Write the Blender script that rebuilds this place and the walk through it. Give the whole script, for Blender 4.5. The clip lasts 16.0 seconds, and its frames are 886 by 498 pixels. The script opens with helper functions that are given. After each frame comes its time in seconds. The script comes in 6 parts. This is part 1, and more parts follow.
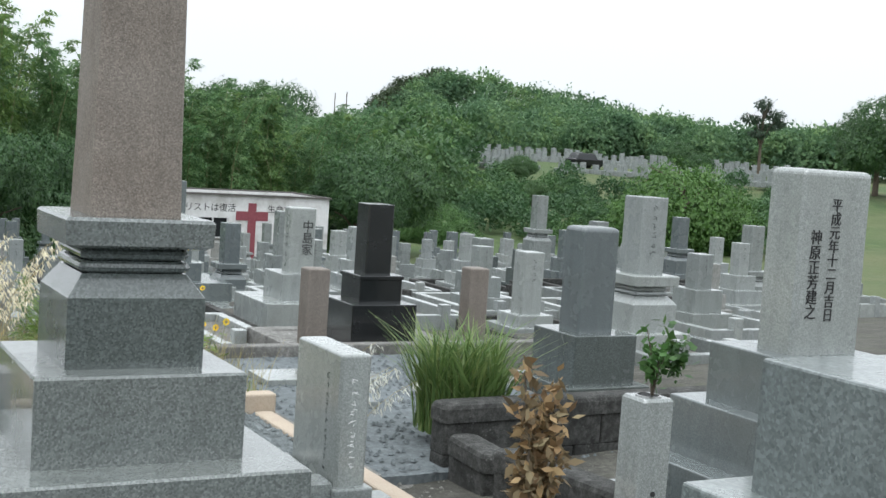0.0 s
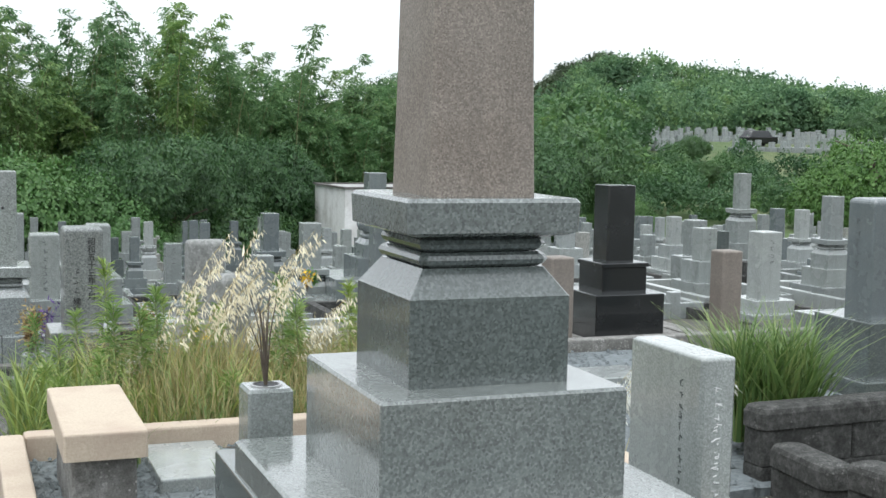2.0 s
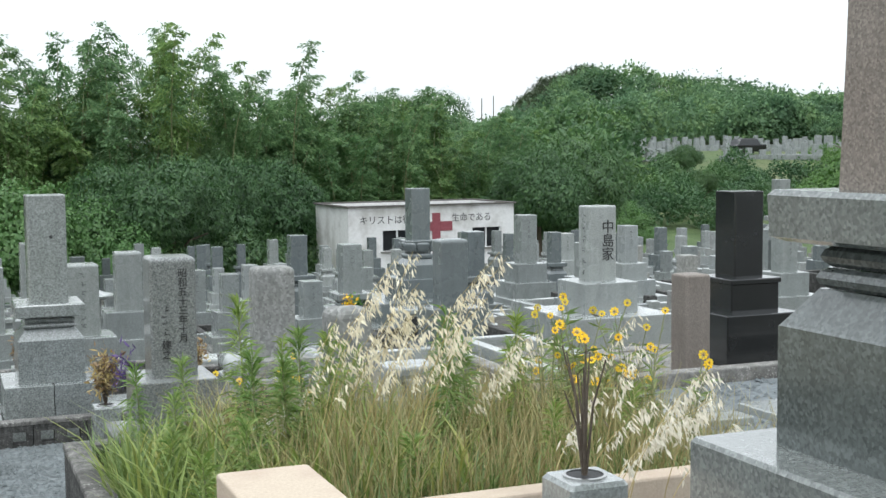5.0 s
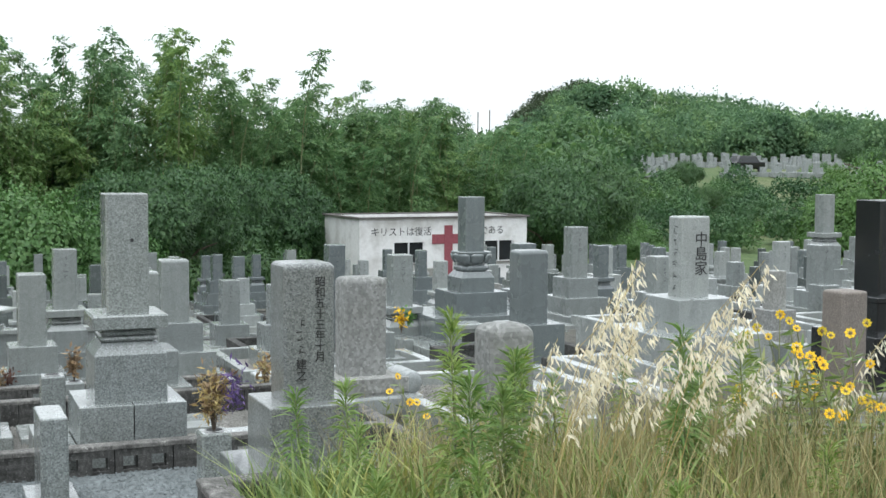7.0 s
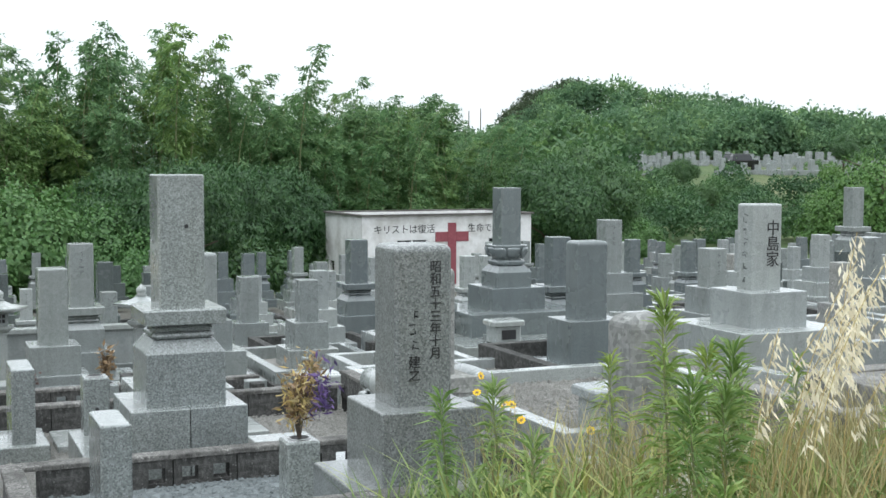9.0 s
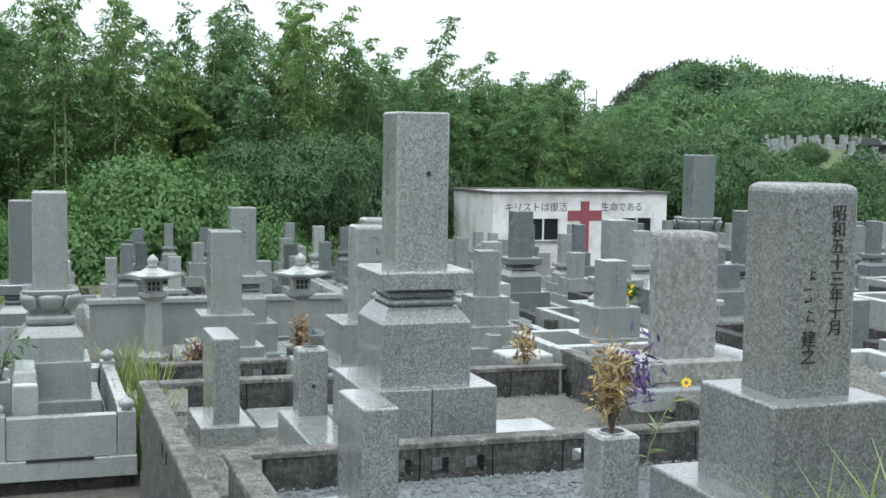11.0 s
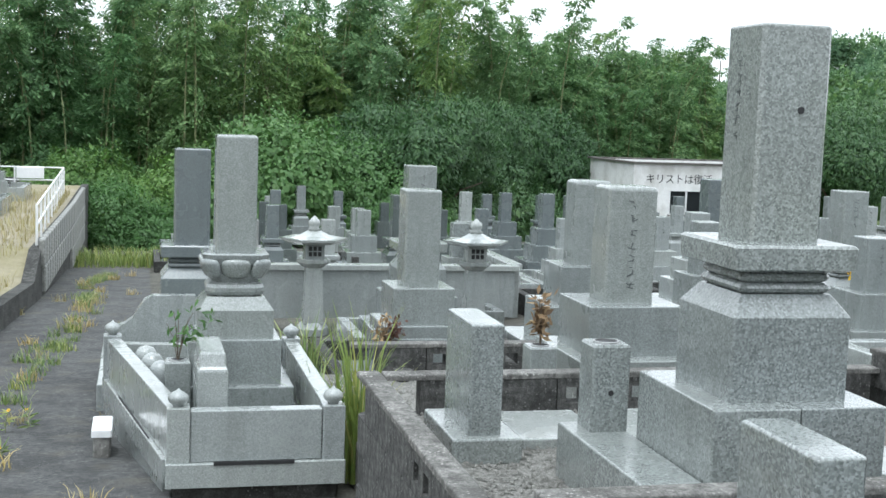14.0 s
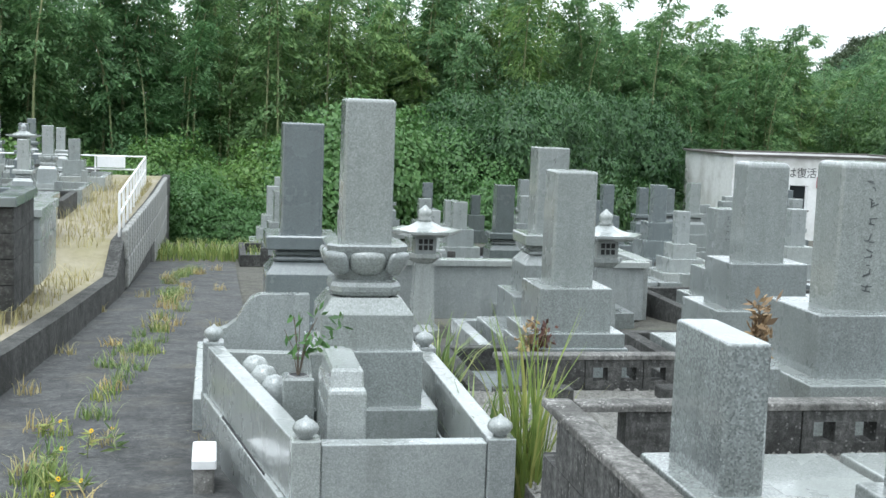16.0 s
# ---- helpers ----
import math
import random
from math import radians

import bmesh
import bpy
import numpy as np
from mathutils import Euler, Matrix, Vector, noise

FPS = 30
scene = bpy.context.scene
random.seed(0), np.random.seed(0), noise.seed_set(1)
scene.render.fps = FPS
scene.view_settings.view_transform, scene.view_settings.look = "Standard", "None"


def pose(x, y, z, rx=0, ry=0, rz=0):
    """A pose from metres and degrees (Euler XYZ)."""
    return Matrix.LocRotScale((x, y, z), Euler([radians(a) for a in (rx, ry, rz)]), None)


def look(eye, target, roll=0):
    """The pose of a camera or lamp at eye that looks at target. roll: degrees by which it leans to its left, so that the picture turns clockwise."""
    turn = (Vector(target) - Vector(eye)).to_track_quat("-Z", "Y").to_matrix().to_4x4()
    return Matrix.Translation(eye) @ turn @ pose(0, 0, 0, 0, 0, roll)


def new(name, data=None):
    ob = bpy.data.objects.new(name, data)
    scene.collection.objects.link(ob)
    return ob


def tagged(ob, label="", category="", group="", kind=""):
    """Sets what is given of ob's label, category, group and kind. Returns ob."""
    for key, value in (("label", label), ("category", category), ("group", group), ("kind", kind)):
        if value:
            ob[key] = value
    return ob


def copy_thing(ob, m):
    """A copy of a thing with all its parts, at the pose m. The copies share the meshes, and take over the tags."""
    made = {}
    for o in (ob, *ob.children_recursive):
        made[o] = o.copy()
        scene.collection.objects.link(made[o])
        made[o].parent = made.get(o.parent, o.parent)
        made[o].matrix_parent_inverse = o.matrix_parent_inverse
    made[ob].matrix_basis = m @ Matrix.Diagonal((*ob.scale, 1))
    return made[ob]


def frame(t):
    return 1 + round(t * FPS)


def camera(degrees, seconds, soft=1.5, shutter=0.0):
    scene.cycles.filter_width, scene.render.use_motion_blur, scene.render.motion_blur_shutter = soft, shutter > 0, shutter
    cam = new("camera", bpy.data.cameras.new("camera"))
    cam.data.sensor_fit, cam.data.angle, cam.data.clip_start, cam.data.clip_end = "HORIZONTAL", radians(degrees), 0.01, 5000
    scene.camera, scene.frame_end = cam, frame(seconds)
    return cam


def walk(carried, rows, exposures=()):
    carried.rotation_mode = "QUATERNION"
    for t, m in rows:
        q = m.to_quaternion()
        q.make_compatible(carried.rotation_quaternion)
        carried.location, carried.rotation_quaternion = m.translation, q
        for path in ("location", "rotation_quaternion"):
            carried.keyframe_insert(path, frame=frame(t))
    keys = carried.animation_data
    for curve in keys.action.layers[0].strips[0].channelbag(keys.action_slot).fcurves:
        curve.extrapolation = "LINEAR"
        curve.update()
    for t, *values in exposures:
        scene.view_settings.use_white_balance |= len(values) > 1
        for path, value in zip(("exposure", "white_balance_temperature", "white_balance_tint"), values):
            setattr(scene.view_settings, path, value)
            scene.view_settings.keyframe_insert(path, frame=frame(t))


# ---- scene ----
cam = camera(39.0, 16.0)
PATH = [
    (0, (0.501, -3.166, 2.177), (1.462, -1.42, 2.017), 3.9),
    (0.5, (0.353, -2.847, 2.157), (1.261, -1.072, 2.001), 2.4),
    (0.8, (0.335, -2.647, 2.13), (1.18, -0.842, 1.959), 2.4),
    (1, (0.33, -2.521, 2.111), (1.125, -0.693, 1.953), 2.1),
    (1.5, (0.334, -2.216, 2.067), (1.015, -0.346, 1.866), 2.8),
    (2, (0.27, -1.99, 2.04), (0.994, -0.135, 1.852), 1.1),
    (2.5, (0.217, -1.757, 2.026), (0.971, 0.088, 1.862), 1.8),
    (3, (0.219, -1.49, 2.009), (0.948, 0.368, 1.882), 0.7),
    (3.5, (0.119, -1.243, 1.99), (0.844, 0.617, 1.859), 0.8),
    (4, (0.016, -0.936, 1.948), (0.786, 0.898, 1.738), 1.5),
    (4.5, (-0.072, -0.636, 1.941), (0.678, 1.21, 1.765), -0.5),
    (7, (-0.739, 0.894, 1.835), (0.033, 2.734, 1.697), 0.3),
    (7.5, (-0.794, 1.261, 1.763), (-0.033, 3.104, 1.602), 0.9),
    (8, (-0.909, 1.592, 1.722), (-0.11, 3.417, 1.552), 0.4),
    (10.3, (-1.326, 2.955, 1.53), (-0.603, 4.818, 1.435), -0.1),
    (10.4, (-1.363, 3.092, 1.509), (-0.69, 4.972, 1.396), 1.2),
    (10.5, (-1.354, 3.14, 1.496), (-0.709, 5.025, 1.326), 1.9),
    (11, (-1.429, 3.477, 1.434), (-0.795, 5.367, 1.266), 0.9),
    (11.5, (-1.405, 3.801, 1.384), (-0.73, 5.673, 1.188), 1.4),
    (11.8, (-1.435, 3.96, 1.386), (-0.805, 5.849, 1.202), 3.0),
    (12, (-1.462, 4.112, 1.363), (-0.86, 6.009, 1.166), 3.5),
    (12.5, (-1.613, 4.401, 1.339), (-0.99, 6.295, 1.174), 2.9),
    (13, (-1.698, 4.759, 1.284), (-1.193, 6.686, 1.106), 3.3),
    (13.4, (-1.784, 4.999, 1.257), (-1.363, 6.945, 1.069), 4.5),
    (13.5, (-1.791, 5.09, 1.243), (-1.366, 7.034, 1.046), 3.9),
    (14, (-1.862, 5.483, 1.216), (-1.391, 7.414, 0.997), 2.1),
    (14.5, (-1.86, 5.88, 1.17), (-1.371, 7.808, 0.968), 2.1),
    (15, (-1.952, 6.282, 1.123), (-1.44, 8.206, 0.936), 1.4),
    (15.3, (-1.957, 6.559, 1.085), (-1.433, 8.479, 0.887), 2.8),
    (15.5, (-1.995, 6.707, 1.075), (-1.522, 8.641, 0.884), 2.5),
    (16, (-2.053, 7.147, 0.995), (-1.694, 9.1, 0.765), 2.1),
]
walk(cam, [(t, look(eye, target, roll)) for t, eye, target, roll in PATH], [(0, -0.36, 6080, 7.5), (1.5, -0.24, 6080, 7.5), (3.0, -0.17, 6090, 7.5), (4.2, -0.25, 6085, 7.5), (8, -0.2, 6050, 7), (10.5, -0.21, 5960, 6.7), (11.2, -0.12, 5960, 6.6), (12.5, -0.04, 5950, 6.5), (16, 0.08, 5900, 5.5)])

# ---------- world and light: a bright overcast day ----------
world = bpy.data.worlds.new("overcast_sky")
scene.world = world
world.use_nodes = True
wn = world.node_tree
sky = wn.nodes.new("ShaderNodeTexSky")
sky.sky_type = "NISHITA"
sky.sun_disc = False
sky.sun_elevation, sky.sun_rotation = radians(72), radians(213)
sky.air_density, sky.dust_density, sky.ozone_density = 1.0, 6.0, 1.0
grey = wn.nodes.new("ShaderNodeHueSaturation")
grey.inputs["Saturation"].default_value = 0.12
back = wn.nodes["Background"]
back.inputs["Strength"].default_value = 0.13
wn.links.new(sky.outputs[0], grey.inputs["Color"])
cloud = wn.nodes.new("ShaderNodeMix")
cloud.data_type = "RGBA"
cloud.inputs[0].default_value = 0.85
# cloud cover: brightest overhead, dimmer towards the horizon
up = wn.nodes.new("ShaderNodeSeparateXYZ")
wn.links.new(wn.nodes.new("ShaderNodeTexCoord").outputs["Generated"], up.inputs[0])
cover = wn.nodes.new("ShaderNodeMapRange")
wn.links.new(up.outputs["Z"], cover.inputs["Value"])
cover.inputs["To Min"].default_value, cover.inputs["To Max"].default_value = 11.2, 20.5
tone = wn.nodes.new("ShaderNodeVectorMath")
tone.operation = "SCALE"
tone.inputs[0].default_value = (0.99, 1.0, 1.0)
wn.links.new(cover.outputs["Result"], tone.inputs["Scale"])
wn.links.new(tone.outputs["Vector"], cloud.inputs[7])
wn.links.new(grey.outputs[0], cloud.inputs[6])
wn.links.new(cloud.outputs[2], back.inputs["Color"])

sun_data = bpy.data.lights.new("sun", "SUN")
sun_data.energy, sun_data.angle, sun_data.color = 1.5, radians(30), (1.0, 0.98, 0.95)
sun = new("sun", sun_data)
sun.matrix_basis = look((-6, -9, 34), (0, 0, 0))


# ---------- materials ----------
def nodes_of(name):
    m = bpy.data.materials.new(name)
    m.use_nodes = True
    return m, m.node_tree, m.node_tree.nodes["Principled BSDF"]


def ramp(nt, fac, stops):
    r = nt.nodes.new("ShaderNodeValToRGB")
    while len(r.color_ramp.elements) < len(stops):
        r.color_ramp.elements.new(0.5)
    for e, (p, c) in zip(r.color_ramp.elements, stops):
        e.position, e.color = p, (*c, 1)
    nt.links.new(fac, r.inputs[0])
    return r.outputs[0]


def mix(nt, a, b, fac, mode="MIX"):
    m = nt.nodes.new("ShaderNodeMix")
    m.data_type, m.blend_type = "RGBA", mode
    for sock, v in ((m.inputs[0], fac), (m.inputs[6], a), (m.inputs[7], b)):
        if isinstance(v, (int, float)):
            sock.default_value = v
        elif isinstance(v, tuple):
            sock.default_value = (*v, 1)
        else:
            nt.links.new(v, sock)
    return m.outputs[2]


def tex(nt, scale, detail=4.0, kind="ShaderNodeTexNoise", rough=0.6):
    c = nt.nodes.new("ShaderNodeTexCoord")
    t = nt.nodes.new(kind)
    t.inputs["Scale"].default_value = scale
    if kind == "ShaderNodeTexNoise":
        t.inputs["Detail"].default_value = detail
        t.inputs["Roughness"].default_value = rough
    nt.links.new(c.outputs["Object"], t.inputs["Vector"])
    return t


def bump(nt, bsdf, height, strength, dist=0.01):
    b = nt.nodes.new("ShaderNodeBump")
    b.inputs["Strength"].default_value, b.inputs["Distance"].default_value = strength, dist
    nt.links.new(height, b.inputs["Height"])
    nt.links.new(b.outputs[0], bsdf.inputs["Normal"])


def granite(name, light, dark, rough=0.3, grain=120, contrast=1.0, stain=0.25, tint=(0.45, 0.44, 0.38)):
    """Speckled stone: fine crystals, broad cloudiness, rain stains."""
    light, dark = tuple(0.74 * c for c in light), tuple(0.74 * c for c in dark)
    m, nt, p = nodes_of(name)
    v = tex(nt, grain, kind="ShaderNodeTexVoronoi")
    n = tex(nt, grain * 0.55, 3, rough=0.8)
    speck = ramp(nt, v.outputs["Color"], [(0.12, dark), (0.44, tuple(0.55 * a + 0.45 * b for a, b in zip(light, dark))), (0.7, light), (0.85, tuple(min(0.8, 1.3 * a) for a in light))])
    fine = ramp(nt, n.outputs["Fac"], [(0.3, tuple(c * (1 - 0.45 * contrast) for c in light)), (0.62, light)])
    col = mix(nt, speck, fine, 0.62 if contrast < 0.85 else 0.42)
    cloud = tex(nt, 2.3, 5)
    dirt = ramp(nt, cloud.outputs["Fac"], [(0.42, (1, 1, 1)), (0.75, tint)])
    col = mix(nt, col, dirt, stain, "MULTIPLY")
    run = tex(nt, 1.0, 4)
    stretch = nt.nodes.new("ShaderNodeMapping")
    stretch.inputs["Scale"].default_value = (9, 9, 0.9)
    nt.links.new(run.inputs["Vector"].links[0].from_socket, stretch.inputs["Vector"])
    nt.links.new(stretch.outputs["Vector"], run.inputs["Vector"])
    col = mix(nt, col, ramp(nt, run.outputs["Fac"], [(0.34, (0.74, 0.74, 0.72)), (0.5, (1, 1, 1)), (0.68, (1.16, 1.16, 1.15))]), 0.4, "MULTIPLY")
    info = nt.nodes.new("ShaderNodeObjectInfo")
    shade = ramp(nt, info.outputs["Random"], [(0.0, (0.84, 0.85, 0.86)), (1.0, (1.0, 1.0, 0.98))])
    col = mix(nt, col, shade, 1.0, "MULTIPLY")
    nt.links.new(col, p.inputs["Base Color"])
    rr = ramp(nt, cloud.outputs["Fac"], [(0.35, (rough,) * 3), (0.7, (min(1, rough + 0.25),) * 3)])
    nt.links.new(rr, p.inputs["Roughness"])
    bump(nt, p, n.outputs["Fac"], 0.12 if rough < 0.4 else 0.35, 0.003)
    if rough < 0.3:
        p.inputs["Coat Weight"].default_value = 0.55
        p.inputs["Coat Roughness"].default_value = 0.08
        p.inputs["Coat IOR"].default_value = 1.55
    return m


def rough_stuff(name, a, b, scale, rough=0.9, bumps=0.5, c=None, big=1.2, dist=0.02):
    """A dull surface of two or three colours at two scales, with relief."""
    m, nt, p = nodes_of(name)
    n = tex(nt, scale, 6, rough=0.7)
    g = tex(nt, big, 4)
    col = ramp(nt, n.outputs["Fac"], [(0.3, a), (0.7, b)])
    if c:
        col = mix(nt, col, c, ramp(nt, g.outputs["Fac"], [(0.45, (0, 0, 0)), (0.68, (0.85,) * 3)]))
    nt.links.new(col, p.inputs["Base Color"])
    p.inputs["Roughness"].default_value = rough
    bump(nt, p, n.outputs["Fac"], bumps, dist)
    return m


def weathered(name, dark, mid, pale, rough=0.95, moss=None):
    """Old concrete or stone: soot, worn patches, pale lichen spots and coarse grit."""
    m, nt, p = nodes_of(name)
    broad, patch, grit = tex(nt, 3.2, 6, rough=0.7), tex(nt, 19, 9, rough=0.78), tex(nt, 130, 3, rough=0.8)
    col = ramp(nt, patch.outputs["Fac"], [(0.36, dark), (0.5, mid), (0.66, pale)])
    col = mix(nt, col, dark, ramp(nt, broad.outputs["Fac"], [(0.44, (0, 0, 0)), (0.6, (0.75,) * 3)]))
    spot = tex(nt, 46, kind="ShaderNodeTexVoronoi")
    gate = tex(nt, 5.5, 4)
    lichen = mix(nt, ramp(nt, spot.outputs["Distance"], [(0.2, (1, 1, 1)), (0.32, (0, 0, 0))]), ramp(nt, gate.outputs["Fac"], [(0.5, (0, 0, 0)), (0.62, (0.8,) * 3)]), 1.0, "MULTIPLY")
    col = mix(nt, col, tuple(min(0.6, 1.5 * c) for c in pale), lichen)
    if moss:
        col = mix(nt, col, moss, ramp(nt, tex(nt, 2.1, 5).outputs["Fac"], [(0.55, (0, 0, 0)), (0.7, (0.6,) * 3)]))
    col = mix(nt, col, ramp(nt, grit.outputs["Fac"], [(0.35, (0.55,) * 3), (0.6, (1.12,) * 3)]), 0.7, "MULTIPLY")
    nt.links.new(col, p.inputs["Base Color"])
    p.inputs["Roughness"].default_value = rough
    bump(nt, p, mix(nt, patch.outputs["Fac"], grit.outputs["Fac"], 0.4), 0.8, 0.012)
    return m


def leafy(name, a, b, c, rough=0.55, through_light=0.25, vary=1.0, stands=False):
    """Leaves: each leaf its own shade, each plant its own cast."""
    m, nt, p = nodes_of(name)
    g = nt.nodes.new("ShaderNodeNewGeometry")
    i = nt.nodes.new("ShaderNodeObjectInfo")
    col = ramp(nt, g.outputs["Random Per Island"], [(0.0, a), (0.6, b), (1.0, c)])
    cast = ramp(nt, i.outputs["Random"], [(0.0, (0.75, 0.85, 0.8)), (0.5, (1, 1, 1)), (1.0, (1.2, 1.1, 0.8))])
    col = mix(nt, col, cast, vary, "MULTIPLY")
    if stands:
        col = mix(nt, col, ramp(nt, tex(nt, 0.16, 3).outputs["Fac"], [(0.36, (0.5, 0.62, 0.62)), (0.52, (0.9, 0.95, 0.9)), (0.66, (1.3, 1.25, 1.0))]), 1.0, "MULTIPLY")
    nt.links.new(col, p.inputs["Base Color"])
    p.inputs["Roughness"].default_value = rough
    t = nt.nodes.new("ShaderNodeBsdfTranslucent")
    nt.links.new(col, t.inputs[0])
    mx = nt.nodes.new("ShaderNodeMixShader")
    mx.inputs[0].default_value = through_light
    nt.links.new(p.outputs[0], mx.inputs[1])
    nt.links.new(t.outputs[0], mx.inputs[2])
    nt.links.new(mx.outputs[0], nt.nodes["Material Output"].inputs[0])
    return m


GREY = granite("grey_granite", (0.4, 0.43, 0.42), (0.14, 0.155, 0.15), 0.14, 150, 0.8)
PALE = granite("pale_granite", (0.52, 0.55, 0.54), (0.21, 0.23, 0.225), 0.16, 170, 0.75)
BLUE = granite("blue_grey_granite", (0.235, 0.265, 0.27), (0.11, 0.13, 0.135), 0.14, 200, 0.5)
SPECK = granite("coarse_speckled_granite", (0.41, 0.44, 0.43), (0.1, 0.112, 0.11), 0.16, 118, 0.95)
COARSE = granite("large_crystal_granite", (0.3, 0.34, 0.335), (0.13, 0.15, 0.15), 0.2, 85, 1.0, 0.15)
DATE = granite("dark_speckled_granite", (0.33, 0.35, 0.345), (0.045, 0.05, 0.05), 0.29, 135, 1.0)
DARKG = granite("polished_grey_green_granite", (0.165, 0.19, 0.185), (0.05, 0.06, 0.06), 0.09, 130, 0.9, 0.2)
# Polished, lighter than DARKG: the blocks' reflection is put into its colour.
MIDG = granite("polished_light_grey_green_granite", (0.29, 0.315, 0.305), (0.11, 0.12, 0.118), 0.09, 130, 0.9, 0.2)
BROWN = granite("brownish_weathered_granite", (0.36, 0.31, 0.27), (0.13, 0.11, 0.095), 0.5, 190, 0.9, 0.35, (0.5, 0.42, 0.36))
BLACK = granite("black_polished_granite", (0.022, 0.025, 0.027), (0.008, 0.008, 0.009), 0.1, 200, 0.4, 0.1)
OLD = granite("old_mossy_stone", (0.46, 0.46, 0.44), (0.2, 0.205, 0.195), 0.8, 42, 1.0, 0.5, (0.5, 0.49, 0.42))
CONC = weathered("old_blackened_concrete", (0.022, 0.022, 0.02), (0.06, 0.06, 0.056), (0.13, 0.128, 0.12))
CONC2 = weathered("pale_concrete", (0.13, 0.125, 0.115), (0.24, 0.235, 0.22), (0.36, 0.35, 0.33))
SAND = rough_stuff("sandy_beige_stone", (0.42, 0.34, 0.26), (0.56, 0.48, 0.38), 90, 0.85, 0.3, (0.42, 0.33, 0.26), 4)
STONES = granite("gravel_stone", (0.27, 0.3, 0.31), (0.1, 0.115, 0.12), 0.85, 40, 0.6)
PEBBLE = rough_stuff("pale_gravel", (0.15, 0.145, 0.13), (0.42, 0.41, 0.38), 60, 0.9, 1.0, None, 1, 0.03)
ASPH = weathered("worn_asphalt", (0.034, 0.035, 0.036), (0.075, 0.076, 0.076), (0.14, 0.139, 0.132), 0.95, (0.13, 0.118, 0.09))
EARTH = weathered("gritty_earth", (0.055, 0.053, 0.045), (0.1, 0.096, 0.08), (0.17, 0.163, 0.14), 1.0, (0.075, 0.09, 0.04))
MEADOW = rough_stuff("meadow_grass", (0.04, 0.075, 0.022), (0.1, 0.14, 0.048), 0.8, 1.0, 0.8, (0.13, 0.14, 0.065), 0.06, 0.3)
WHITE = rough_stuff("stained_white_plaster", (0.66, 0.66, 0.65), (0.78, 0.78, 0.77), 8, 0.85, 0.15, (0.4, 0.39, 0.36), 0.9)
REDP = rough_stuff("faded_red_paint", (0.2, 0.045, 0.06), (0.29, 0.085, 0.1), 12, 0.8, 0.1)
WORN = rough_stuff("worn_cut_letters", (0.05, 0.055, 0.055), (0.1, 0.11, 0.11), 40, 0.8, 0.1)
# Black lettering paint, also laid flat as the shade inside holes and slots.
INK_AND_SHADE = rough_stuff("black_paint", (0.012, 0.012, 0.014), (0.03, 0.03, 0.03), 40, 0.7, 0.1)
WPAINT = rough_stuff("white_paint", (0.7, 0.7, 0.7), (0.8, 0.8, 0.8), 20, 0.5, 0.05)
ROOF = rough_stuff("dark_roofing", (0.06, 0.055, 0.05), (0.14, 0.13, 0.12), 6, 0.9, 0.3)
TYRE = rough_stuff("tyre_rubber", (0.01, 0.01, 0.01), (0.02, 0.02, 0.02), 30, 0.9, 0.1)
BARK = rough_stuff("bark", (0.07, 0.055, 0.04), (0.16, 0.13, 0.1), 18, 0.95, 0.6)
CULM = rough_stuff("bamboo_culm", (0.13, 0.17, 0.07), (0.28, 0.27, 0.14), 4, 0.6, 0.1)
BAMB = leafy("bamboo_leaf", (0.1, 0.188, 0.078), (0.152, 0.27, 0.11), (0.235, 0.36, 0.158), 0.5, 0.45)
BROAD = leafy("broad_leaf", (0.035, 0.085, 0.03), (0.06, 0.135, 0.042), (0.1, 0.185, 0.06), 0.5, 0.3)
KUDZU = leafy("creeper_leaf", (0.08, 0.175, 0.048), (0.1, 0.205, 0.056), (0.14, 0.25, 0.078), 0.5, 0.35)
LIME = leafy("yellow_green_leaf", (0.075, 0.16, 0.03), (0.115, 0.215, 0.045), (0.17, 0.275, 0.07))
# Paler leaf: the distance haze over the hill is put into its colour.
HILLG = leafy("hill_leaf", (0.1, 0.18, 0.09), (0.14, 0.235, 0.112), (0.2, 0.3, 0.15), 0.7, 0.4, 0.15, True)
# Darker than HILLG: shadows within the crowns are put into this leaf colour.
SLOPEG = leafy("slope_leaf", (0.06, 0.125, 0.05), (0.09, 0.17, 0.068), (0.13, 0.215, 0.09), 0.6, 0.35, 0.15, True)
PINEG = leafy("pine_needles", (0.03, 0.055, 0.03), (0.045, 0.075, 0.04), (0.065, 0.1, 0.05))
BLADE = leafy("grass_blade", (0.11, 0.175, 0.05), (0.2, 0.28, 0.085), (0.34, 0.36, 0.14), 0.5, 0.3)
STRAW = leafy("dry_grass_blade", (0.3, 0.24, 0.1), (0.42, 0.34, 0.16), (0.5, 0.44, 0.24), 0.7, 0.25)
PLUME = leafy("pale_grass_plume", (0.62, 0.59, 0.52), (0.78, 0.75, 0.69), (0.88, 0.87, 0.83), 0.7, 0.4)
YELLOW = leafy("yellow_petal", (0.75, 0.42, 0.01), (0.85, 0.55, 0.01), (0.85, 0.62, 0.04), 0.6, 0.2)
DRYB = leafy("withered_leaf", (0.15, 0.1, 0.06), (0.27, 0.185, 0.105), (0.4, 0.3, 0.18), 0.8, 0.2)
PURPLE = leafy("purple_petal", (0.08, 0.045, 0.16), (0.15, 0.08, 0.27), (0.26, 0.16, 0.38), 0.7, 0.2)
REDPET = leafy("faded_red_petal", (0.09, 0.035, 0.03), (0.14, 0.06, 0.045), (0.2, 0.11, 0.08), 0.7, 0.2)


